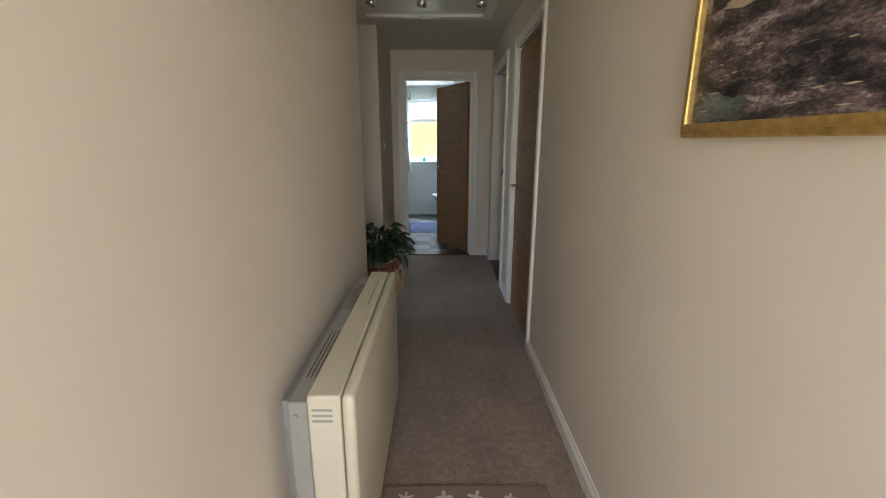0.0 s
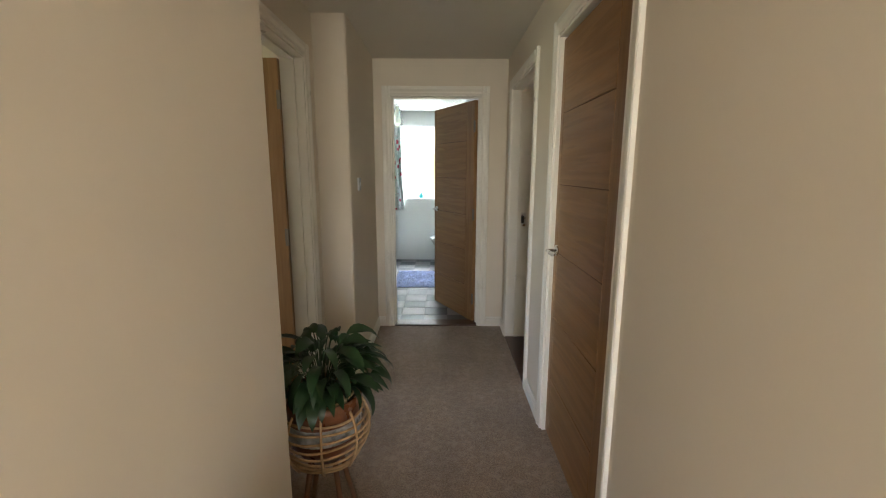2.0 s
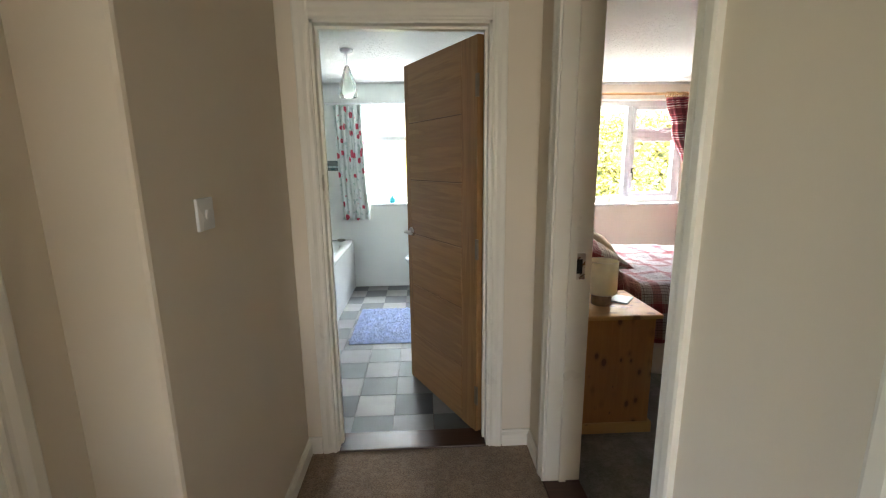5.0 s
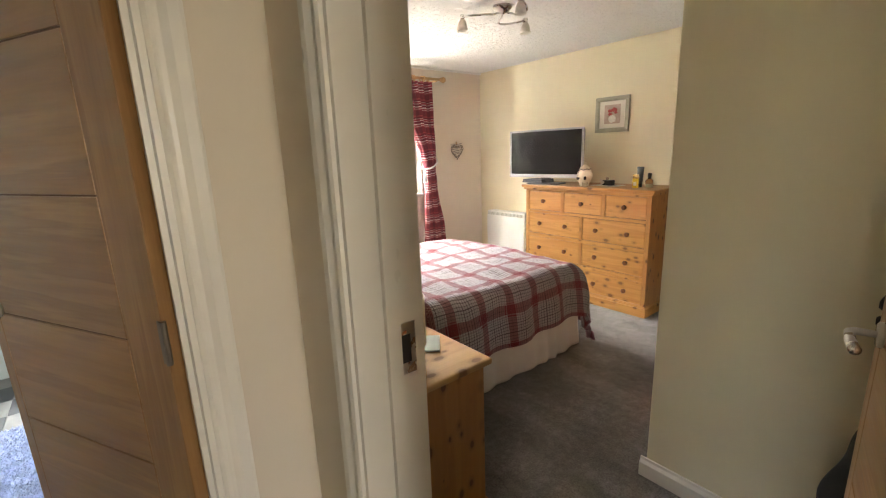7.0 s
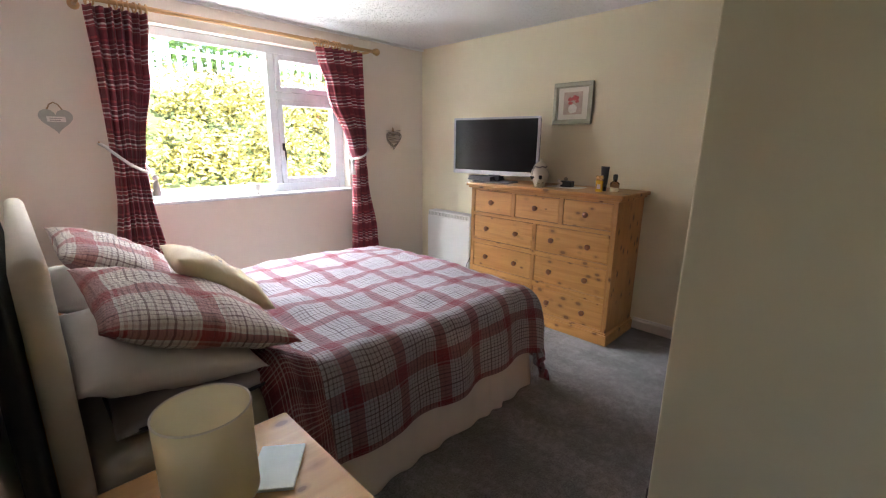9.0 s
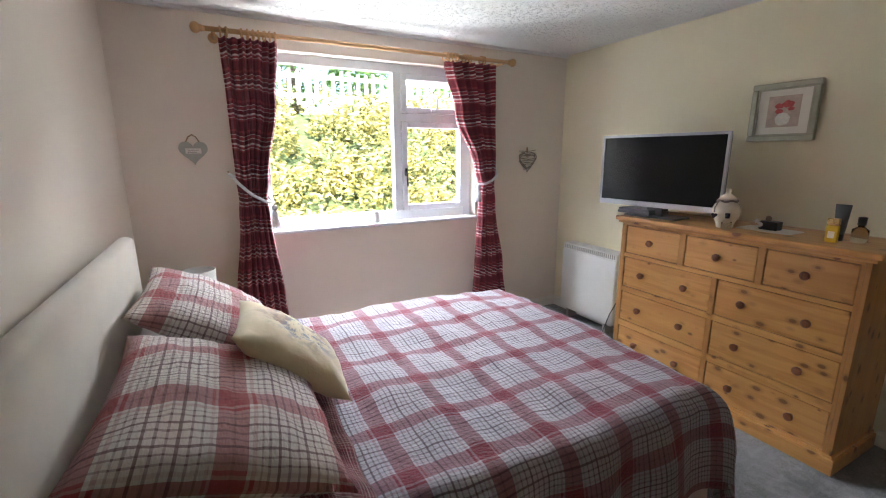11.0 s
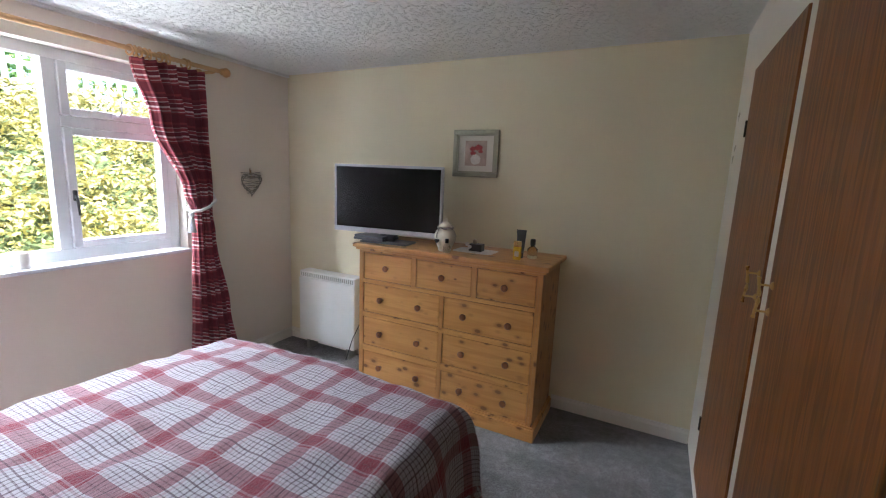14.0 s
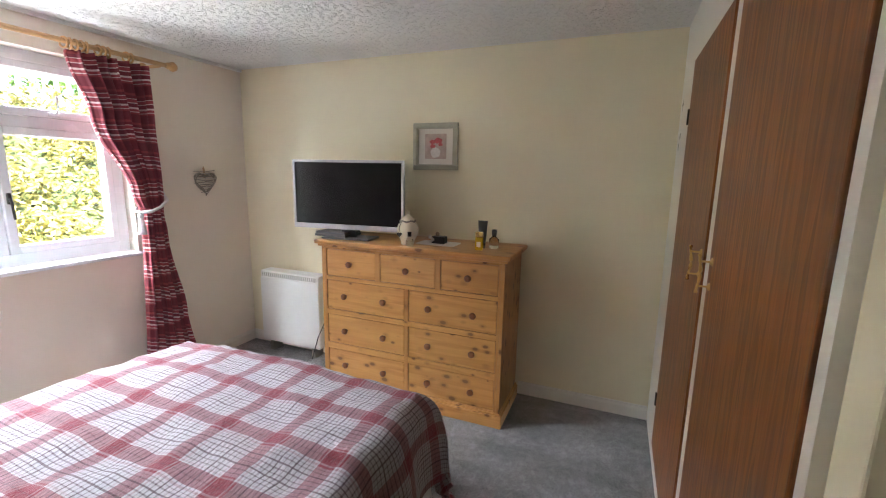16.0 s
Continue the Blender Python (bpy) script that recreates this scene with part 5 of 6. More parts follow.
def hall_picture():
    y0, y1, z0, z1 = 0.28, 1.045, 1.335, 1.93
    root = thing("oil_painting", pose(HX1, 0, 0), "dark woodland oil painting in a gilt frame", "painting")
    w = 0.024
    bm = bmesh.new()
    for a in ((y0, y1, z0, z0 + w), (y0, y1, z1 - w, z1), (y0, y0 + w, z0 + w, z1 - w), (y1 - w, y1, z0 + w, z1 - w)):
        box(bm, -0.022, -0.002, *a, bev=0.006)
    o = w * 0.55
    for a in ((y0 + o, y1 - o, z0 + o, z0 + w + 0.006), (y0 + o, y1 - o, z1 - w - 0.006, z1 - o), (y0 + o, y0 + w + 0.006, z0 + o, z1 - o), (y1 - w - 0.006, y1 - o, z0 + o, z1 - o)):
        box(bm, -0.030, -0.010, *a, bev=0.005)
    part("frame", bm, M_GOLD, root, "moulded gilt frame")
    cv = part("canvas", block(-0.012, -0.003, y0 + w, y1 - w, z0 + w, z1 - w), M_OIL, root, "dark woodland picture")
    pool = [(0.93 + 0.085 * math.cos(a) * (1 + 0.15 * math.sin(7 * a)), z0 + w + 0.032 + 0.027 * math.sin(a) * (1 + 0.3 * math.sin(5 * a + 1))) for a in [2 * math.pi * k / 48 for k in range(48)]]
    part("pond", blob(pool, 0.0125), M_POND, cv, "pale painted pond")
    rn = random.Random(17)
    for k in range(34):
        y, z, l = rn.uniform(0.45, 0.98), rn.uniform(z0 + w + 0.012, 1.50), rn.uniform(0.006, 0.02)
        part("brush_dab", blob([(y - l, z), (y - 0.3 * l, z + 0.002), (y + l, z + 0.0008), (y + 0.2 * l, z - 0.0014)], 0.0128), M_PATHP if k % 2 else M_POND, cv, "pale dab of paint")
    part("lane", blob([(y0 + w, 1.60), (0.5, 1.60), (0.7, 1.585), (0.90, 1.57), (0.97, 1.585), (0.86, 1.61), (0.6, 1.63), (y0 + w, 1.64)], 0.0126), M_PATHP, cv, "pale painted lane")
    for y, a in ((0.97, 0.022), (0.88, 0.016), (0.74, 0.026), (0.60, 0.014), (0.47, 0.02), (0.39, 0.012)):
        part("painted_tree", blob([(y - a, 1.585), (y - a * 0.5, 1.70), (y - a * 0.7, z1 - w), (y + a * 0.7, z1 - w), (y + a * 0.4, 1.72), (y + a * 1.2, 1.58)], 0.0134), M_TRUNK, cv, "dark painted tree trunk")


hall_picture()

M_RUG = mat("brown_rug", (0.20, 0.135, 0.085), 0.95, 0.12, 8, 260, 0.6, 0.004, sheen=0.3)
M_RUGCREAM = mat("cream_rug_pile", (0.58, 0.52, 0.42), 0.95, 0.12, 20, 260, 0.6, 0.004, sheen=0.3)


def flower(bm, cx, cy, r, z, n=5, ph=0.0):
    vs = [bm.verts.new((cx + r * (0.62 + 0.38 * math.cos(n * a + ph)) * math.cos(a), cy + r * (0.62 + 0.38 * math.cos(n * a + ph)) * math.sin(a), z)) for a in [2 * math.pi * k / 30 for k in range(30)]]
    c = bm.verts.new((cx, cy, z + 0.002))
    for i in range(30):
        bm.faces.new((vs[i], vs[(i + 1) % 30], c))


def rug():
    root = thing("rug", pose(0, 0, 0), "brown rug with cream flowers on the hall carpet", "rug")
    part("pile", block(0.02, 0.655, 0.20, 1.43, 0.001, 0.012, bev=0.004), M_RUG, root, "brown pile")
    rn = random.Random(3)
    bm = bmesh.new()
    for i in range(9):
        for j in range(5):
            if rn.random() < 0.85:
                flower(bm, 0.10 + j * 0.125 + rn.uniform(-0.03, 0.03), 1.375 - i * 0.13 + rn.uniform(-0.03, 0.02), rn.uniform(0.024, 0.042), 0.0135, rn.choice((4, 5, 6)), rn.uniform(0, 6))
    part("flower_pattern", bm, M_RUGCREAM, root, "cream flowers")


rug()


def light_switch():
    root = thing("light_switch", pose(-0.30, 4.235, 1.29), "white plastic light switch on the wall", "light switch")
    part("plate", block(0.001, 0.010, -0.043, 0.043, -0.043, 0.043, bev=0.003), M_PVC, root, "white plate")
    part("rocker", move(block(0, 0.006, -0.007, 0.007, -0.012, 0.012, bev=0.001), pose(0.009, 0, 0, 0, 8)), M_PVC, root)


light_switch()


def loft_hatch():
    root = tagged(new("loft_hatch"), "white painted loft hatch in the hall ceiling", "hatch", kind="structure")
    x0, x1, y0, y1, w, d = -0.40, 0.632, 2.62, 3.69, 0.07, 0.032
    bm = bmesh.new()
    for a in ((x0, x1, y0, y0 + w), (x0, x1, y1 - w, y1), (x0, x0 + w, y0 + w, y1 - w), (x1 - w, x1, y0 + w, y1 - w)):
        box(bm, *a, CEIL_H - d, CEIL_H, bev=0.004)
    part("hatch_frame", bm, M_GLOSS, root, "white gloss frame")
    part("hatch_panel", block(x0 + w + 0.004, x1 - w - 0.004, y0 + w + 0.004, y1 - w - 0.004, CEIL_H - 0.012, CEIL_H), M_GLOSS, root, "white hatch panel")


loft_hatch()


def spot_bar(m):
    root = thing("ceiling_spotlight", m, "chrome ceiling spotlight bar, switched off", "ceiling light")
    part("plate", block(-0.18, 0.18, -0.05, 0.05, -0.022, 0, bev=0.006), M_STEEL, root, "steel ceiling plate")
    for x, az in ((0.02, 20), (0.40, -30), (-0.30, 60)):
        part("arm", tube(((math.copysign(min(abs(x), 0.16), x), 0, -0.02), (x, 0.0, -0.035), (x, 0, -0.06)), 0.006), M_STEEL, root, "", True)
        s = part("spot", move(lathe(((0.0, 0.03), (0.018, 0.028), (0.03, 0.0), (0.034, -0.03), (0.030, -0.03), (0.0, -0.012)), 20), pose(x, 0, -0.075, 25, 0, az)), M_STEEL, root, "steel spot head", True)


spot_bar(pose(0.10, 3.05, CEIL_H - 0.012))


# ---- bathroom ----
M_TILES = []
for nm, c in (("pale_grey_vinyl", (0.25, 0.25, 0.25)), ("mid_grey_vinyl", (0.105, 0.112, 0.125)), ("dark_slate_vinyl", (0.062, 0.068, 0.08)), ("stone_grey_vinyl", (0.185, 0.188, 0.195))):
    M_TILES.append(mat(nm, c, 0.55, 0.14, 7, 60, 0.12))
M_CERAMIC = mat("white_ceramic", (0.84, 0.86, 0.86), 0.12, 0.01, 3, 30, 0.0)
M_MATBLUE = mat("pale_blue_shag", (0.34, 0.42, 0.66), 0.95, 0.22, 16, 120, 0.6, 0.006, sheen=0.3)
M_PINK = mat("pink_towelling", (0.55, 0.035, 0.16), 0.95, 0.12, 14, 300, 0.5, 0.003, sheen=0.3)
M_BLUEP = mat("blue_plastic", (0.05, 0.25, 0.60), 0.4, 0.05, 8, 60, 0.05)


def bathtub():
    root = thing("bathtub", pose(0, 0, 0), "white bath with a plain white side panel", "bath")
    x0, x1, y0, y1, h = -1.25, -0.505, 6.25, WIN_Y - 0.001, 0.56
    part("side_panel", block(x1 - 0.012, x1, y0, y1, 0.0, h - 0.035, bev=0.003), M_CERAMIC, root, "white bath panel")
    part("end_panel", block(x0 + 0.002, x1 - 0.014, y0, y0 + 0.012, 0.0, h - 0.035, bev=0.003), M_CERAMIC, root, "white end panel")
    cx, cy, hx, hy = (x0 + x1) / 2, (y0 + y1) / 2, (x1 - x0) / 2, (y1 - y0) / 2
    bm = bmesh.new()
    n = 48
    def ring(sx, sy, z, p):
        out = []
        for k in range(n):
            a = 2 * math.pi * k / n
            c, s = math.cos(a), math.sin(a)
            q = (abs(c) ** p + abs(s) ** p) ** (-1 / p)
            out.append(bm.verts.new((cx + sx * c * q, cy + sy * s * q, z)))
        return out
    rs = [ring(hx - 0.004, hy - 0.004, h - 0.04, 40), ring(hx + 0.004, hy, h - 0.03, 40), ring(hx + 0.004, hy, h - 0.004, 40), ring(hx - 0.004, hy - 0.008, h, 30), ring(hx - 0.07, hy - 0.09, h, 5), ring(hx - 0.085, hy - 0.11, h - 0.02, 4.5), ring(hx - 0.13, hy - 0.18, 0.25, 4), ring(hx - 0.20, hy - 0.28, 0.17, 3.5)]
    for a, b in zip(rs, rs[1:]):
        for k in range(n):
            bm.faces.new((a[k], a[(k + 1) % n], b[(k + 1) % n], b[k]))
    bm.faces.new(rs[-1])
    bmesh.ops.recalc_face_normals(bm, faces=bm.faces)
    part("tub", bm, M_CERAMIC, root, "white moulded tub", True)


bathtub()


def towel():
    def f(u, v):
        s = (v - 0.45) * 0.32
        y, dz = (6.26 + 0.20 * u), 0.0
        x = -0.515 + (s if s < 0.02 else 0.02 + (s - 0.02) * 0.12)
        dz = 0 if s < 0.02 else -(s - 0.02)
        return (x + 0.008 * noise.noise((u * 6, v * 6, 1)), y + 0.01 * math.sin(v * 9), 0.571 + dz + 0.006 * noise.noise((u * 5, v * 5, 9)))
    ob = solid("towel", grid(20, 24, f), M_PINK, True)
    thicken(ob, 0.008, 1.0)
    tagged(ob, "pink towel hanging over the edge of the bath", "towel")


towel()


def bath_mat():
    root = thing("bath_mat", pose(-0.05, 6.70, 0.0), "pale blue shaggy bath mat on the vinyl floor", "bath mat")
    part("backing", block(-0.27, 0.27, -0.41, 0.41, 0.001, 0.008, bev=0.003), M_MATBLUE, root)
    rn = random.Random(4)
    verts, faces = [], []
    for _ in range(6500):
        x, y = rn.uniform(-0.27, 0.27), rn.uniform(-0.41, 0.41)
        a, l, w = rn.uniform(0, 6.28), rn.uniform(0.014, 0.026), 0.0035
        dx, dy = math.cos(a), math.sin(a)
        n = len(verts)
        verts += [(x - dy * w, y + dx * w, 0.006), (x + dy * w, y - dx * w, 0.006), (x + dx * l * 0.8, y + dy * l * 0.8, 0.007 + l * 0.6)]
        faces.append((n, n + 1, n + 2))
    me = bpy.data.meshes.new("shag")
    me.from_pydata(verts, [], faces)
    me.materials.append(M_MATBLUE)
    ob = new("shag", me)
    ob.parent = root
    tagged(ob, "pale blue loops", kind="stuff")


bath_mat()


sponge = solid("sponge", block(-0.05, 0.05, -0.03, 0.03, 0, 0.03, bev=0.01, seg=3), mat("yellow_sponge", (0.62, 0.40, 0.10), 0.95, 0.2, 40, 200, 0.8, 0.004), True)
sponge.matrix_world = pose(-1.16, 7.82, 0.5615, 0, 0, 20)
tagged(sponge, "yellow sponge on the corner of the bath", "sponge")
dish = solid("soap_dish", lathe(((0, 0), (0.03, 0), (0.045, 0.012), (0.047, 0.02), (0.043, 0.02), (0.028, 0.008), (0, 0.008)), 24), M_HEATERB, True)
dish.matrix_world = pose(-0.63, 7.86, 0.5615)
tagged(dish, "small grey soap dish on the bath rim", "soap dish")


def toilet():
    root = thing("toilet", pose(0.33, 7.60, 0), "white ceramic toilet with a closed lid", "toilet")
    bm = lathe(((0.0, 0.0), (0.11, 0.0), (0.115, 0.02), (0.09, 0.12), (0.11, 0.25), (0.17, 0.36), (0.18, 0.39), (0.0, 0.39)), 28)
    part("bowl", move(bm, Matrix.Diagonal((1.25, 1.0, 1, 1))), M_CERAMIC, root, "", True)
    part("lid", move(lathe(((0, 0.39), (0.185, 0.39), (0.19, 0.40), (0.185, 0.42), (0, 0.425)), 28), Matrix.Diagonal((1.25, 1.0, 1, 1))), M_CERAMIC, root, "white lid", True)
    part("cistern", block(0.24, 0.455, -0.19, 0.19, 0.40, 0.78, bev=0.02, seg=3), M_CERAMIC, root, "white cistern")
    part("pedestal", block(0.10, 0.45, -0.10, 0.10, 0, 0.40, bev=0.02), M_CERAMIC, root)


toilet()


def floral(name):
    m, t, b = nodes(name)
    v = coords(t, "UV")
    vo = t.nodes.new("ShaderNodeTexVoronoi")
    vo.inputs["Scale"].default_value = 9.0
    t.links.new(v, vo.inputs["Vector"])
    n = noisetex(t, v, 40, 3)
    d = mathn(t, "ADD", vo.outputs["Distance"], mathn(t, "MULTIPLY", n, 0.25))
    c = mixc(t, ramp(t, d, ((0.38, 1.0), (0.44, 0.0))), (0.74, 0.82, 0.80), (0.62, 0.08, 0.14))
    c = mixc(t, mathn(t, "MULTIPLY", ramp(t, noisetex(t, v, 16, 3), ((0.58, 0.0), (0.62, 0.7))), 0.8), c, (0.28, 0.48, 0.44))
    t.links.new(c, b.inputs["Base Color"])
    b.inputs["Roughness"].default_value = 0.85
    return m


M_FLORAL = floral("floral_cotton")
curtain("bathroom_curtain", ((2.03, -0.64, -0.34), (1.4, -0.62, -0.33), (0.80, -0.60, -0.30)), "short white curtain printed with red flowers", M_FLORAL, 7.885, 5, 0.6, 3.3, 0.022, 60, 30)
curtain("bathroom_curtain", ((2.03, 0.30, 0.56), (1.4, 0.32, 0.56), (0.80, 0.30, 0.57)), "short white curtain printed with red flowers", M_FLORAL, 7.885, 5, 0.6, 6.3, 0.022, 60, 30)
rail = solid("curtain_rail", merge(tube(((-0.80, 7.885, 2.045), (0.70, 7.885, 2.045)), 0.010, 10), block(-0.72, -0.70, 7.885, WIN_Y, 2.038, 2.052), block(0.62, 0.64, 7.885, WIN_Y, 2.038, 2.052)), M_PVC)
tagged(rail, "white metal curtain rail over the bathroom window", "curtain rail")


def mosaic_band():
    cols = [mat("dark_teal_mosaic", (0.05, 0.13, 0.14), 0.15, 0.2), mat("pale_blue_mosaic", (0.42, 0.55, 0.58), 0.15, 0.2), mat("grey_mosaic", (0.16, 0.20, 0.21), 0.15, 0.2)]
    root = tagged(new("trim_mosaic"), "band of small blue-grey mosaic tiles", "mosaic", kind="structure")
    part("backing", block(-1.25, -0.45, WIN_Y - 0.004, WIN_Y, 1.34, 1.45), cols[2], root)
    mes = []
    for c in cols:
        me = bpy.data.meshes.new("tile")
        b = block(-0.02, 0.02, -0.003, 0.003, -0.011, 0.011)
        b.to_mesh(me)
        b.free()
        me.materials.append(c)
        mes.append(me)
    rn = random.Random(2)
    for j in range(4):
        for i in range(18):
            ob = new("tile", rn.choice(mes))
            ob.parent = root
            ob.location = (-1.225 + i * 0.0445 + (0.022 if j % 2 else 0), WIN_Y - 0.006, 1.357 + j * 0.0255)


mosaic_band()


def pendant():
    root = thing("pendant_lamp", pose(-0.26, 6.55, CEIL_B), "white glass pendant lamp on a short cord", "pendant lamp")
    part("rose", lathe(((0, 0), (0.05, 0), (0.045, -0.018), (0.012, -0.03), (0, -0.03)), 24), M_PVC, root, "white ceiling rose", True)
    part("cord", tube(((0, 0, -0.028), (0, 0, -0.12)), 0.003), M_PVC, root)
    part("shade", lathe(((0.012, -0.115), (0.02, -0.125), (0.035, -0.17), (0.058, -0.24), (0.068, -0.30), (0.066, -0.345), (0.064, -0.345), (0.064, -0.30), (0.05, -0.23), (0.018, -0.13)), 32), glassy("milky_glass", (0.9, 0.95, 0.92), 0.5), root, "milky glass shade", True)


pendant()
bottle = solid("soap_bottle", lathe(((0, 0), (0.028, 0), (0.03, 0.01), (0.03, 0.05), (0.012, 0.065), (0.012, 0.085), (0, 0.087)), 18), mat("turquoise_bottle_plastic", (0.03, 0.42, 0.50), 0.3), True)
bottle.matrix_world = pose(-0.05, 8.0, BWZ0 + 0.02)
tagged(bottle, "small turquoise bottle on the bathroom sill", "bottle")
scales = solid("bathroom_scales", block(-0.62, -0.38, 5.86, 6.15, 0.001, 0.035, bev=0.01, seg=3), M_BLUEP)
tagged(scales, "flat blue bathroom scales on the floor", "scales")


# ---- bedroom things ----
M_GUNMETAL = mat("dark_grey_metal", (0.10, 0.10, 0.11), 0.4, 0.08, 8, 90, 0.04, metal=0.4)


def television():
    yaw = math.degrees(math.atan2(6.281 - 7.063, 3.899 - 3.798))
    root = thing("television", pose(3.85, 6.67, 0, 0, 0, yaw + 90), "black flat television in a silver frame, switched off", "television")
    w, z0, z1 = 0.39, 1.10, 1.547
    part("back", block(0.004, 0.05, -w + 0.01, w - 0.01, z0 + 0.01, z1 - 0.01, bev=0.012), M_DARK, root, "black back")
    bm = bmesh.new()
    for a in ((-w, w, z0, z0 + 0.032), (-w, w, z1 - 0.016, z1), (-w, -w + 0.016, z0 + 0.032, z1 - 0.016), (w - 0.016, w, z0 + 0.032, z1 - 0.016)):
        box(bm, -0.012, 0.01, *a, bev=0.003)
    part("bezel", bm, M_SILVER, root, "silver bezel")
    part("screen", block(-0.006, 0.003, -w + 0.016, w - 0.016, z0 + 0.032, z1 - 0.016), M_SCREEN, root, "black screen")
    part("neck", block(0.01, 0.035, -0.05, 0.05, 1.04, z0 + 0.02, bev=0.004), M_GUNMETAL, root)
    part("stand", block(-0.05, 0.12, -0.17, 0.17, 1.037, 1.05, bev=0.006), M_GUNMETAL, root, "dark grey foot")


television()
dvd = solid("media_box", merge(block(3.80, 3.99, 6.66, 6.90, 1.0505, 1.066, bev=0.003), block(3.803, 3.99, 6.665, 6.895, 1.066, 1.083, bev=0.003)), M_GUNMETAL)
tagged(dvd, "flat dark grey set-top box under the television", "media box")

M_OLIVE = mat("silver_green_frame_paint", (0.40, 0.38, 0.29), 0.4, 0.15, 12, 150, 0.2, metal=0.25)
M_MOUNT = mat("cream_card", (0.76, 0.72, 0.64), 0.9, 0.02, 5, 200, 0.1)
M_FPINK = mat("faded_pink_print", (0.52, 0.40, 0.34), 0.9, 0.15, 25, 200, 0.1)
M_FRED = mat("red_flower_print", (0.48, 0.10, 0.10), 0.9, 0.3, 60, 200, 0.1)
M_FWHITE = mat("white_vase_print", (0.74, 0.70, 0.65), 0.9, 0.1, 60, 200, 0.1)


def flower_picture():
    root = thing("framed_picture", pose(BX1, 6.217, 1.65), "flower print in a silver-green square frame", "picture")
    w, h, e = 0.163, 0.155, 0.03
    bm = bmesh.new()
    for a in ((-w, w, -h, -h + e), (-w, w, h - e, h), (-w, -w + e, -h + e, h - e), (w - e, w, -h + e, h - e)):
        box(bm, -0.028, -0.002, *a, bev=0.006)
    for a in ((-w + e, w - e, -h + e, -h + e + 0.008), (-w + e, w - e, h - e - 0.008, h - e), (-w + e, -w + e + 0.008, -h + e, h - e), (w - e - 0.008, w - e, -h + e, h - e)):
        box(bm, -0.020, -0.006, *a, bev=0.002)
    part("frame", bm, M_OLIVE, root, "moulded silver-green frame")
    part("mount", block(-0.011, -0.003, -w + e, w - e, -h + e, h - e), M_MOUNT, root, "cream card mount")
    p = part("print", block(-0.0125, -0.0111, -0.078, 0.078, -0.08, 0.085), M_FPINK, root, "faded pink flower print")
    def disc(cy, cz, ry, rz, d, k):
        return blob([(cy + ry * (1 + k * math.sin(7 * a)) * math.cos(a), cz + rz * (1 + k * math.sin(5 * a + 1)) * math.sin(a)) for a in [2 * math.pi * i / 28 for i in range(28)]], d)
    part("vase", disc(0.0, -0.038, 0.036, 0.034, 0.0131, 0.05), M_FWHITE, p, "white painted vase")
    for cy, cz, r in ((-0.02, 0.04, 0.026), (0.022, 0.032, 0.02), (0.02, 0.004, 0.018), (-0.035, 0.015, 0.015)):
        part("bloom", disc(cy, cz, r, r * 0.7, 0.0135 + r * 0.01, 0.18), M_FRED, p, "red painted bloom")


flower_picture()


def blue_picture():
    root = thing("framed_picture", pose(BX0, 6.10, 1.80), "blue landscape picture in a pine frame", "picture")
    w, h, e = 0.21, 0.255, 0.022
    bm = bmesh.new()
    for a in ((-w, w, -h, -h + e), (-w, w, h - e, h), (-w, -w + e, -h + e, h - e), (w - e, w, -h + e, h - e)):
        box(bm, 0.002, 0.024, *a, bev=0.003)
    part("frame", bm, M_PINEX, root, "pale pine frame")
    part("print", block(0.002, 0.012, -w + e, w - e, -h + e, h - e), painting_mat("blue_grey_landscape_print", ((0.35, (0.06, 0.12, 0.20)), (0.5, (0.16, 0.27, 0.36)), (0.6, (0.42, 0.43, 0.30)), (0.7, (0.62, 0.62, 0.5))), 8, 0.3), root, "blue landscape print")


blue_picture()


def heart_points(s, n=40):
    return [(s * 16 * math.sin(a) ** 3 / 17, s * (13 * math.cos(a) - 5 * math.cos(2 * a) - 2 * math.cos(3 * a) - math.cos(4 * a)) / 17) for a in [2 * math.pi * k / n for k in range(n)]]


M_SAGE = mat("grey_green_painted_wood", (0.40, 0.40, 0.35), 0.7, 0.08, 20, 120, 0.2)
M_STRING = mat("brown_string", (0.36, 0.24, 0.14), 0.9, 0.2, 60, 300, 0.4)
M_WILLOW = mat("grey_willow_twig", (0.26, 0.23, 0.20), 0.8, 0.25, 60, 200, 0.4)


def wooden_heart():
    root = thing("hanging_heart", pose(1.325, WIN_Y, 1.455), "grey-green wooden heart with a white label, on string", "heart ornament")
    bm = bmesh.new()
    f = [bm.verts.new((x, -0.014, z)) for x, z in heart_points(0.082)]
    b = [bm.verts.new((x, -0.002, z)) for x, z in heart_points(0.082)]
    n = len(f)
    bm.faces.new(f)
    bm.faces.new(b[::-1])
    for i in range(n):
        bm.faces.new((f[i], b[i], b[(i + 1) % n], f[(i + 1) % n]))
    bmesh.ops.recalc_face_normals(bm, faces=bm.faces)
    part("heart", bm, M_SAGE, root, "grey-green wooden heart")
    part("label", block(-0.042, 0.042, -0.016, -0.0142, -0.012, 0.018, bev=0.0005), M_FWHITE, root, "white label")
    for k in range(2):
        part("writing", block(-0.03, 0.03 - 0.012 * k, -0.0168, -0.0161, 0.006 - 0.012 * k, 0.009 - 0.012 * k), M_WILLOW, root, "line of grey writing")
    part("string", tube(((-0.035, -0.008, 0.055), (-0.02, -0.006, 0.085), (0, -0.004, 0.098), (0.02, -0.006, 0.085), (0.035, -0.008, 0.055)), 0.0035), M_STRING, root)


wooden_heart()


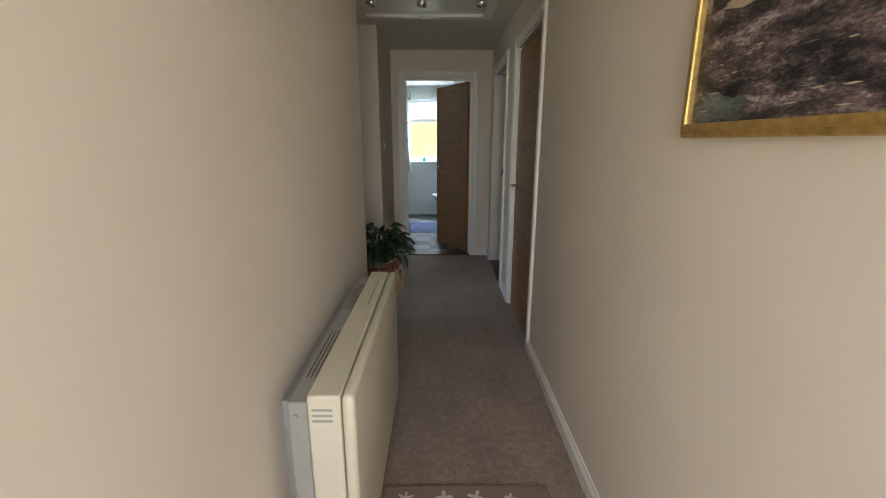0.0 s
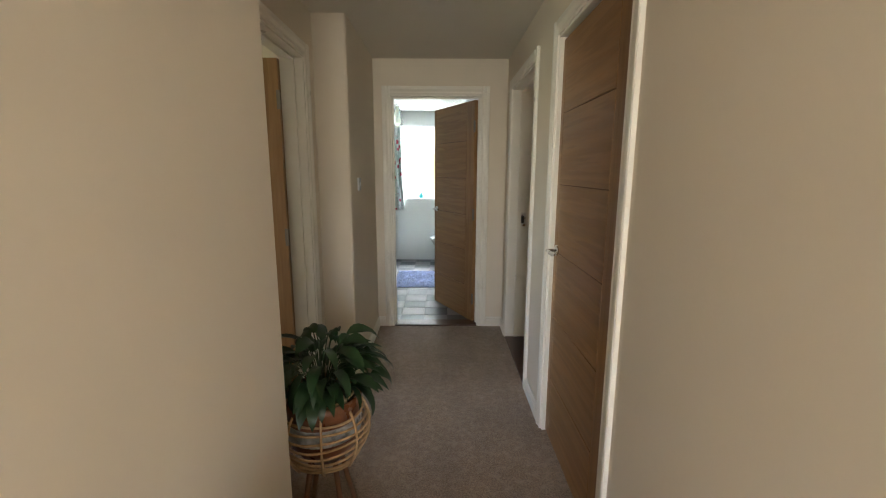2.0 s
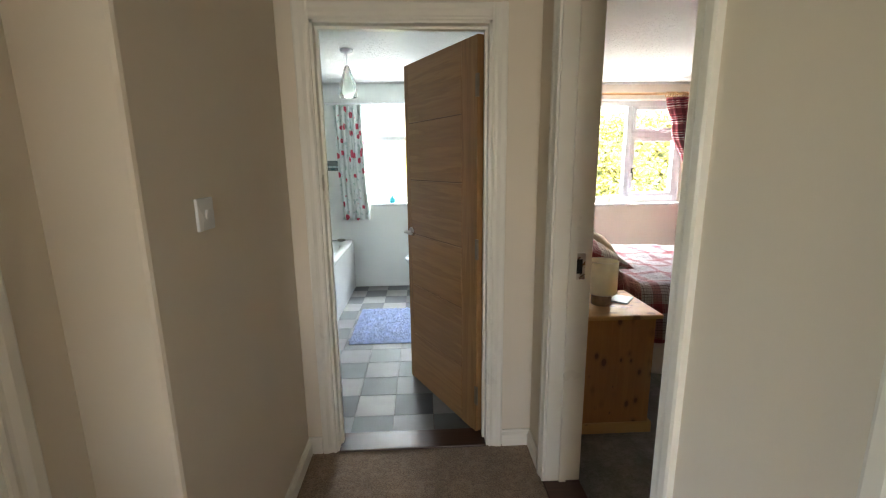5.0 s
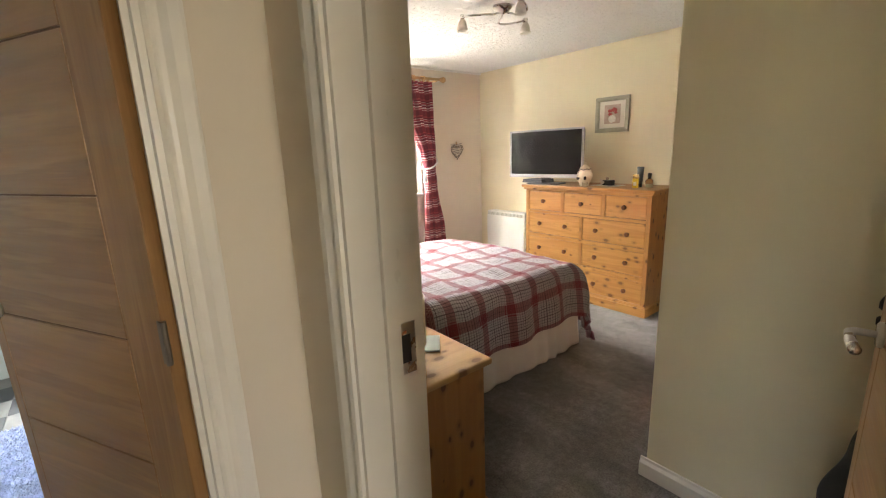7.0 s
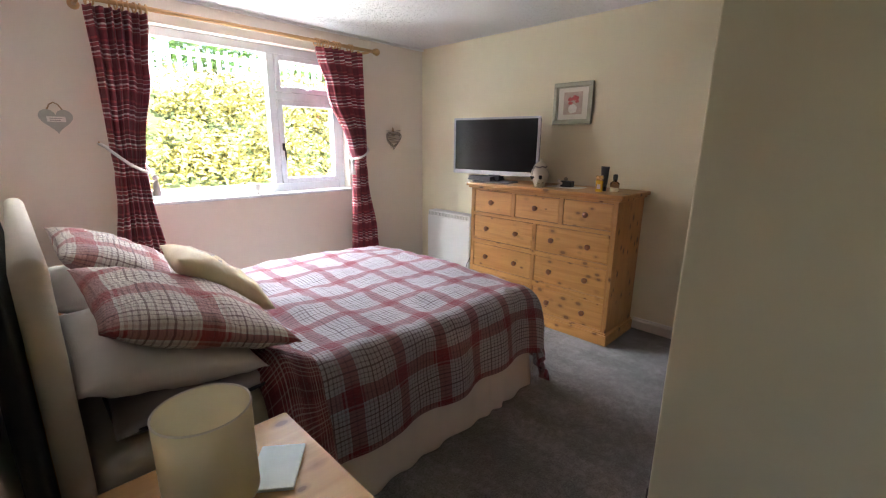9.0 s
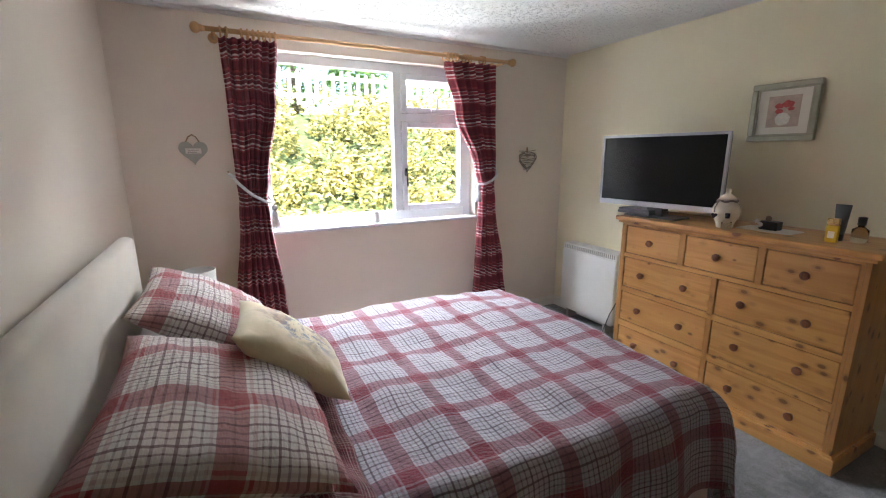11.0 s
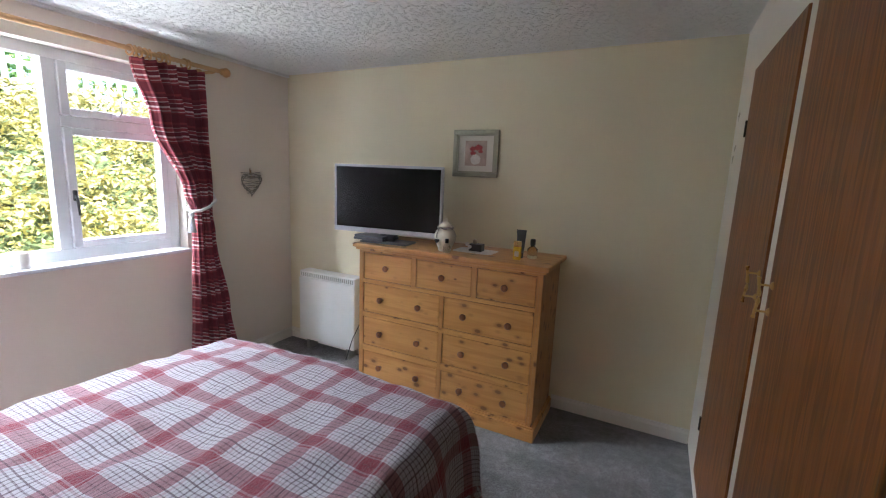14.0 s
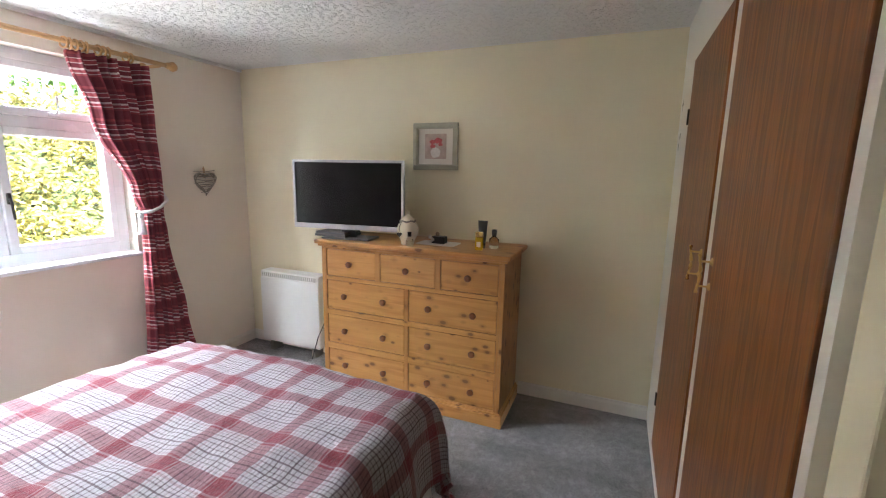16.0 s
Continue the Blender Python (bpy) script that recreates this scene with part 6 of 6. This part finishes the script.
def wicker_heart():
    root = thing("hanging_heart", pose(3.84, WIN_Y, 1.375), "woven grey willow heart hanging on the wall", "heart ornament")
    for k in range(3):
        pts = [(x, -0.016 - 0.006 * math.sin(i * 0.9 + k * 2), z) for i, (x, z) in enumerate(heart_points(0.098 - 0.008 * k))]
        part("outer_twig", tube(pts, 0.0042, 6, True), M_WILLOW, root, "", True)
    rn = random.Random(6)
    for k in range(15):
        z = -0.076 + k * 0.0112
        hw = 0.09 * min(1, (z + 0.112) / 0.112)
        part("cross_twig", tube(((-hw, -0.012, z + rn.uniform(-0.012, 0.012)), (0, -0.026 + rn.uniform(-0.004, 0.004), z + rn.uniform(-0.006, 0.006)), (hw, -0.012, z + rn.uniform(-0.012, 0.012))), 0.003, 5), M_WILLOW if k % 3 else M_FWHITE, root, "", True)
    part("string", tube(((-0.008, -0.012, 0.03), (-0.004, -0.006, 0.10), (0, -0.003, 0.115), (0.004, -0.006, 0.10), (0.008, -0.012, 0.03)), 0.004), M_STRING, root)


wicker_heart()


def panel_heater():
    root = thing("panel_heater", pose(BX1, 7.12, 0.0), "white slim storage heater on the wall", "heater")
    part("body", block(-0.145, -0.03, 0.0, 0.575, 0.085, 0.675, bev=0.008), M_WHITEMETAL, root, "white enamel body")
    part("front_panel", block(-0.152, -0.1455, 0.0, 0.575, 0.085, 0.62, bev=0.003), M_WHITEMETAL, root)
    part("grille", block(-0.148, -0.1452, 0.02, 0.555, 0.628, 0.660), M_SAGE, root, "grey top grille")
    for k in range(26):
        part("grille_bar", block(-0.1505, -0.1482, 0.024 + k * 0.0205, 0.030 + k * 0.0205, 0.628, 0.660), M_WHITEMETAL, root)
    part("bracket", block(-0.03, -0.001, 0.05, 0.52, 0.15, 0.6), M_HEATERB, root)
    for y in (0.06, 0.48):
        part("foot", block(-0.14, -0.04, y, y + 0.03, 0, 0.085), M_HEATERB, root)


panel_heater()
cable = solid("television_cable", tube(((3.98, 6.85, 1.045), (4.03, 6.872, 1.045), (4.045, 6.885, 0.85), (4.03, 6.92, 0.58), (4.02, 7.0, 0.38), (4.02, 7.08, 0.22), (4.03, 7.15, 0.03), (4.06, 7.19, 0.008)), 0.004, 6), M_DARK, True)
tagged(cable, "thin black cable hanging beside the drawers", "cable")

M_CREAMPOT = mat("cream_glazed_pottery", (0.74, 0.68, 0.54), 0.2, 0.05, 20, 80, 0.04)


def ginger_jar():
    root = thing("ginger_jar", pose(3.855, 6.235, 1.037), "cream lidded pottery jar with a dark heart charm", "jar")
    part("body", lathe(((0, 0), (0.038, 0), (0.042, 0.008), (0.042, 0.02), (0.064, 0.065), (0.068, 0.095), (0.058, 0.125), (0.036, 0.142), (0.034, 0.15), (0, 0.15)), 30), M_CREAMPOT, root, "cream glazed body", True)
    part("lid", lathe(((0, 0.148), (0.042, 0.148), (0.043, 0.156), (0.03, 0.17), (0.012, 0.182), (0.009, 0.19), (0.013, 0.198), (0.008, 0.206), (0, 0.208)), 26), M_CREAMPOT, root, "domed lid with a knob", True)
    part("garland", tube([(0.047 * math.cos(a), 0.047 * math.sin(a), 0.145 + 0.004 * math.sin(5 * a)) for a in [2 * math.pi * k / 24 for k in range(24)]], 0.005, 6, True), M_WILLOW, root, "twisted dark garland", True)
    part("charm_cord", tube(((-0.047, 0.018, 0.145), (-0.063, 0.026, 0.11), (-0.066, 0.024, 0.085)), 0.003), M_WILLOW, root)
    bm = bmesh.new()
    bm.faces.new([bm.verts.new((-0.070, 0.022 + x, 0.068 + z)) for x, z in heart_points(0.017, 24)])
    thicken(part("charm", bm, M_DARK, root, "dark heart charm"), 0.005)


ginger_jar()


def perfume(m, s, label, liquid, capm):
    root = thing("perfume_bottle", m, label, "perfume bottle")
    part("glass", lathe(((0, 0), (0.022 * s, 0), (0.024 * s, 0.004), (0.024 * s, 0.045 * s), (0.01 * s, 0.056 * s), (0.009 * s, 0.062 * s), (0, 0.062 * s)), 20), liquid, root, "", True)
    part("cap", lathe(((0, 0.062 * s), (0.012 * s, 0.062 * s), (0.0125 * s, 0.09 * s), (0, 0.092 * s)), 16), capm, root, "dark cap", True)


M_PERF = glassy("pale_perfume_glass", (0.85, 0.82, 0.75), 0.05)
perfume(pose(3.80, 6.195, 1.037), 0.95, "small clear perfume bottle with a dark cap", M_PERF, M_DARK)
perfume(pose(3.97, 5.715, 1.037), 1.25, "clear scent bottle with a black cap", M_PERF, M_DARK)


def doily():
    bm = bmesh.new()
    vs = []
    for k in range(120):
        a = 2 * math.pi * k / 120
        c, s = math.cos(a), math.sin(a)
        q = (abs(c) ** 8 + abs(s) ** 8) ** (-1 / 8)
        r = 1 + 0.02 * math.sin(30 * a)
        vs.append(bm.verts.new((3.97 + 0.085 * c * q * r, 6.075 + 0.13 * s * q * r, 1.038)))
    bm.faces.new(vs)
    ob = solid("doily", bm, M_FWHITE)
    thicken(ob, 0.0015, 1)
    tagged(ob, "white lace doily on the chest of drawers", "doily")


doily()
dish = thing("trinket_box", pose(3.965, 6.08, 1.0405), "black trinket box with white beads beside it", "trinket box")
part("box", block(-0.03, 0.03, -0.055, 0.03, 0, 0.045, bev=0.005), M_DARK, dish, "black box")
part("stopper", lathe(((0, 0.045), (0.012, 0.045), (0.014, 0.06), (0.008, 0.07), (0, 0.071)), 14), M_LAMPBASE, dish, "small bronze knob", True)
for k in range(9):
    a = k * 0.7
    part("bead", lathe(((0, -0.008), (0.006, -0.006), (0.0085, 0), (0.006, 0.006), (0, 0.008)), 10), M_FWHITE, dish, "", True).matrix_local = pose(-0.034 + 0.006 * math.sin(a), 0.028 + 0.012 * math.cos(a * 1.3), 0.009 + 0.005 * k)

M_YELLOW = mat("gold_yellow_bottle", (0.75, 0.50, 0.03), 0.25, 0.05, 8, 60, 0.02, metal=0.3)
yb = thing("cologne_bottle", pose(3.865, 5.775, 1.037), "yellow gold flat cologne bottle with a pale top", "bottle")
part("body", block(-0.011, 0.011, -0.022, 0.022, 0, 0.075, bev=0.003), M_YELLOW, yb, "yellow gold body")
part("shoulder", block(-0.011, 0.011, -0.022, 0.022, 0.0755, 0.108, bev=0.003), M_BRASS, yb, "pale gold top")
part("label", block(-0.0122, -0.0112, -0.012, 0.012, 0.02, 0.05), M_FWHITE, yb, "pale label")
gt = thing("cream_tube", pose(3.945, 5.78, 1.037), "dark grey cosmetic tube standing on its cap", "tube")
part("cap", lathe(((0, 0), (0.018, 0), (0.019, 0.03), (0, 0.031)), 18), M_DARK, gt, "black cap", True)
bm = lathe(((0.019, 0.031), (0.022, 0.06), (0.023, 0.10), (0.024, 0.165)), 20)
for v in bm.verts:
    k = max(0, (v.co.z - 0.05) / 0.115)
    v.co.x *= 1 - 0.9 * k
    v.co.y *= 1 + 0.25 * k
part("tube", bm, mat("dark_grey_plastic", (0.07, 0.075, 0.08), 0.4), gt, "dark grey tube", True)


def ceiling_light():
    root = thing("ceiling_light", pose(2.67, 6.10, CEIL_B), "chrome three-arm ceiling light with glass shades, switched off", "ceiling light")
    part("plate", lathe(((0, 0), (0.06, 0), (0.062, -0.012), (0.04, -0.03), (0.015, -0.045), (0, -0.046)), 28), M_STEEL, root, "round chrome plate", True)
    for k in range(3):
        a = k * 2.094 + 0.5
        pts = [(math.cos(a + 0.5 * math.sin(q * 4)) * 0.26 * q, math.sin(a + 0.5 * math.sin(q * 4)) * 0.26 * q, -0.03 - 0.035 * math.sin(q * 3)) for q in [i / 10 for i in range(11)]]
        ar = part("arm", tube(pts, 0.006, 8), M_STEEL, root, "curved chrome arm", True)
        e = Vector(pts[-1])
        part("holder", move(lathe(((0, 0.01), (0.014, 0.01), (0.016, -0.02), (0, -0.022)), 14), Matrix.Translation(e)), M_STEEL, ar, "", True)
        part("shade", move(lathe(((0.012, -0.015), (0.022, -0.025), (0.03, -0.05), (0.037, -0.085), (0.035, -0.085), (0.028, -0.05), (0.018, -0.024)), 20), Matrix.Translation(e)), M_SHADEG, ar, "frosted glass shade", True)


M_SHADEG = mat("frosted_white_glass", (0.80, 0.77, 0.70), 0.35, 0.03, 8, 60, 0.02)
ceiling_light()
book = solid("notepad", block(-0.048, 0.048, -0.066, 0.066, 0, 0.008, bev=0.002), mat("pale_green_card", (0.55, 0.66, 0.62), 0.45, 0.06, 14, 120, 0.1))
book.matrix_world = pose(1.378, 5.285, 0.659, 0, 0, -38)
tagged(book, "pale green glass coaster pad on the nightstand", "pad")
strike = thing("strike_plate", pose(0.915, 4.718, 1.0), "steel door strike plate on the door lining", "strike plate")
part("plate", block(-0.024, 0.024, -0.0022, -0.0002, -0.055, 0.055, bev=0.0008), M_STEEL, strike)
part("keep", block(-0.012, 0.012, -0.0028, -0.0023, -0.03, 0.03), M_DARK, strike, "dark latch hole")


# black of the coat, also used for the shade behind the headboard
M_CLOTHSHADE = mat("black_wool_and_shade", (0.010, 0.010, 0.013), 0.95, 0.25, 10, 200, 0.5, 0.003, sheen=0.1)


def hanging_coat():
    hook = (CLO_X, 3.99, 1.24)
    root = thing("hanging_coat", pose(*hook), "black coat hanging on a hook behind the open door", "coat")
    part("hook", tube(((0, 0, 0), (-0.04, 0, -0.005), (-0.045, 0, 0.02)), 0.005), M_STEEL, root, "small steel hook", True)
    rows = ((0.0, 0.02, 0.015), (-0.10, 0.06, 0.035), (-0.30, 0.10, 0.045), (-0.52, 0.125, 0.05), (-0.72, 0.165, 0.055), (-0.92, 0.20, 0.06), (-1.02, 0.195, 0.055), (-1.12, 0.18, 0.05))
    def f(u, v):
        z = -1.12 * v
        wy, wx = lerp_table(rows, z)
        a = 2 * math.pi * u
        k = 1 + 0.13 * math.sin(6 * a + 5 * v) * v + 0.08 * noise.noise((math.cos(a) * 2, math.sin(a) * 2, v * 6))
        return (-0.066 + wx * k * math.cos(a) * 0.95, wy * k * math.sin(a), z)
    bm = grid(56, 50, f)
    bmesh.ops.remove_doubles(bm, verts=bm.verts, dist=1e-5)
    part("body", bm, M_CLOTHSHADE, root, "black filling and shade body", True)
    for z, t in ((-0.285, 12), (-0.35, -14)):
        cuff = lathe(((0, 0.0), (0.018, 0.004), (0.029, 0.025), (0.031, 0.06), (0.028, 0.12), (0.0, 0.15)), 20)
        part("cuff", move(cuff, pose(-0.06, 0.172, z, 90 + t, 0, 0)), M_CLOTHSHADE, root, "rounded black sleeve end", True)


hanging_coat()


def gap_filler():
    """Soft black body put in for the shade and dark filling between headboard and wall."""
    root = thing("gap_filler", pose(BX0 + 0.017, 5.64, 0), "soft black body for the shaded, filled gap between headboard and wall", "bag")
    def f(u, v):
        a = 2 * math.pi * u
        ln, hh = 1.30, 1.05 - 0.05 * math.sin(math.pi * v) + 0.02 * noise.noise((v * 4, 0, 1))
        c, q = math.cos(a), math.sin(a)
        e = (abs(c) ** 6 + abs(q) ** 6) ** (-1 / 6)
        end = max(0.25, min(1, math.sin(math.pi * v) * 9)) ** 0.5
        return (0.026 + 0.024 * c * e * end, ln * v, hh / 2 + hh / 2 * q * e * end)
    bm = grid(40, 40, f)
    bmesh.ops.remove_doubles(bm, verts=bm.verts, dist=1e-5)
    bmesh.ops.holes_fill(bm, edges=bm.edges)
    bmesh.ops.recalc_face_normals(bm, faces=bm.faces)
    part("body", bm, M_CLOTHSHADE, root, "black filling and shade", True)


gap_filler()
votive = solid("votive_glass", lathe(((0, 0), (0.03, 0), (0.036, 0.02), (0.038, 0.05), (0.03, 0.075), (0.032, 0.085), (0.029, 0.085), (0.026, 0.07), (0.033, 0.045), (0.0, 0.012)), 24), M_SHADEG, True)
votive.matrix_world = pose(2.47, 7.985, WZ0 + 0.02)
tagged(votive, "small white glass votive on the window sill", "glass jar")

# ---- bathroom vinyl squares ----
S = 0.225
tile_meshes = []
for k, mm in enumerate(M_TILES):
    me = bpy.data.meshes.new("floor_square")
    b = block(-S / 2 + 0.0012, S / 2 - 0.0012, -S / 2 + 0.0012, S / 2 - 0.0012, -0.006, 0.0)
    b.to_mesh(me)
    b.free()
    me.materials.append(mm)
    tile_meshes.append(me)
bed_floor = bpy.data.objects["floor_bathroom"]
rn = random.Random(12)
for i in range(9):
    for j in range(13):
        x, y = -1.137 + i * S, 5.18 + j * S
        if x < -0.6 and y > 6.4:
            continue
        pick = rn.choice((1, 2, 1)) if (i + j) % 2 else rn.choice((0, 0, 3, 3))
        ob = new("floor_square", tile_meshes[pick])
        ob.parent = bed_floor
        ob.location = (x, y, 0)
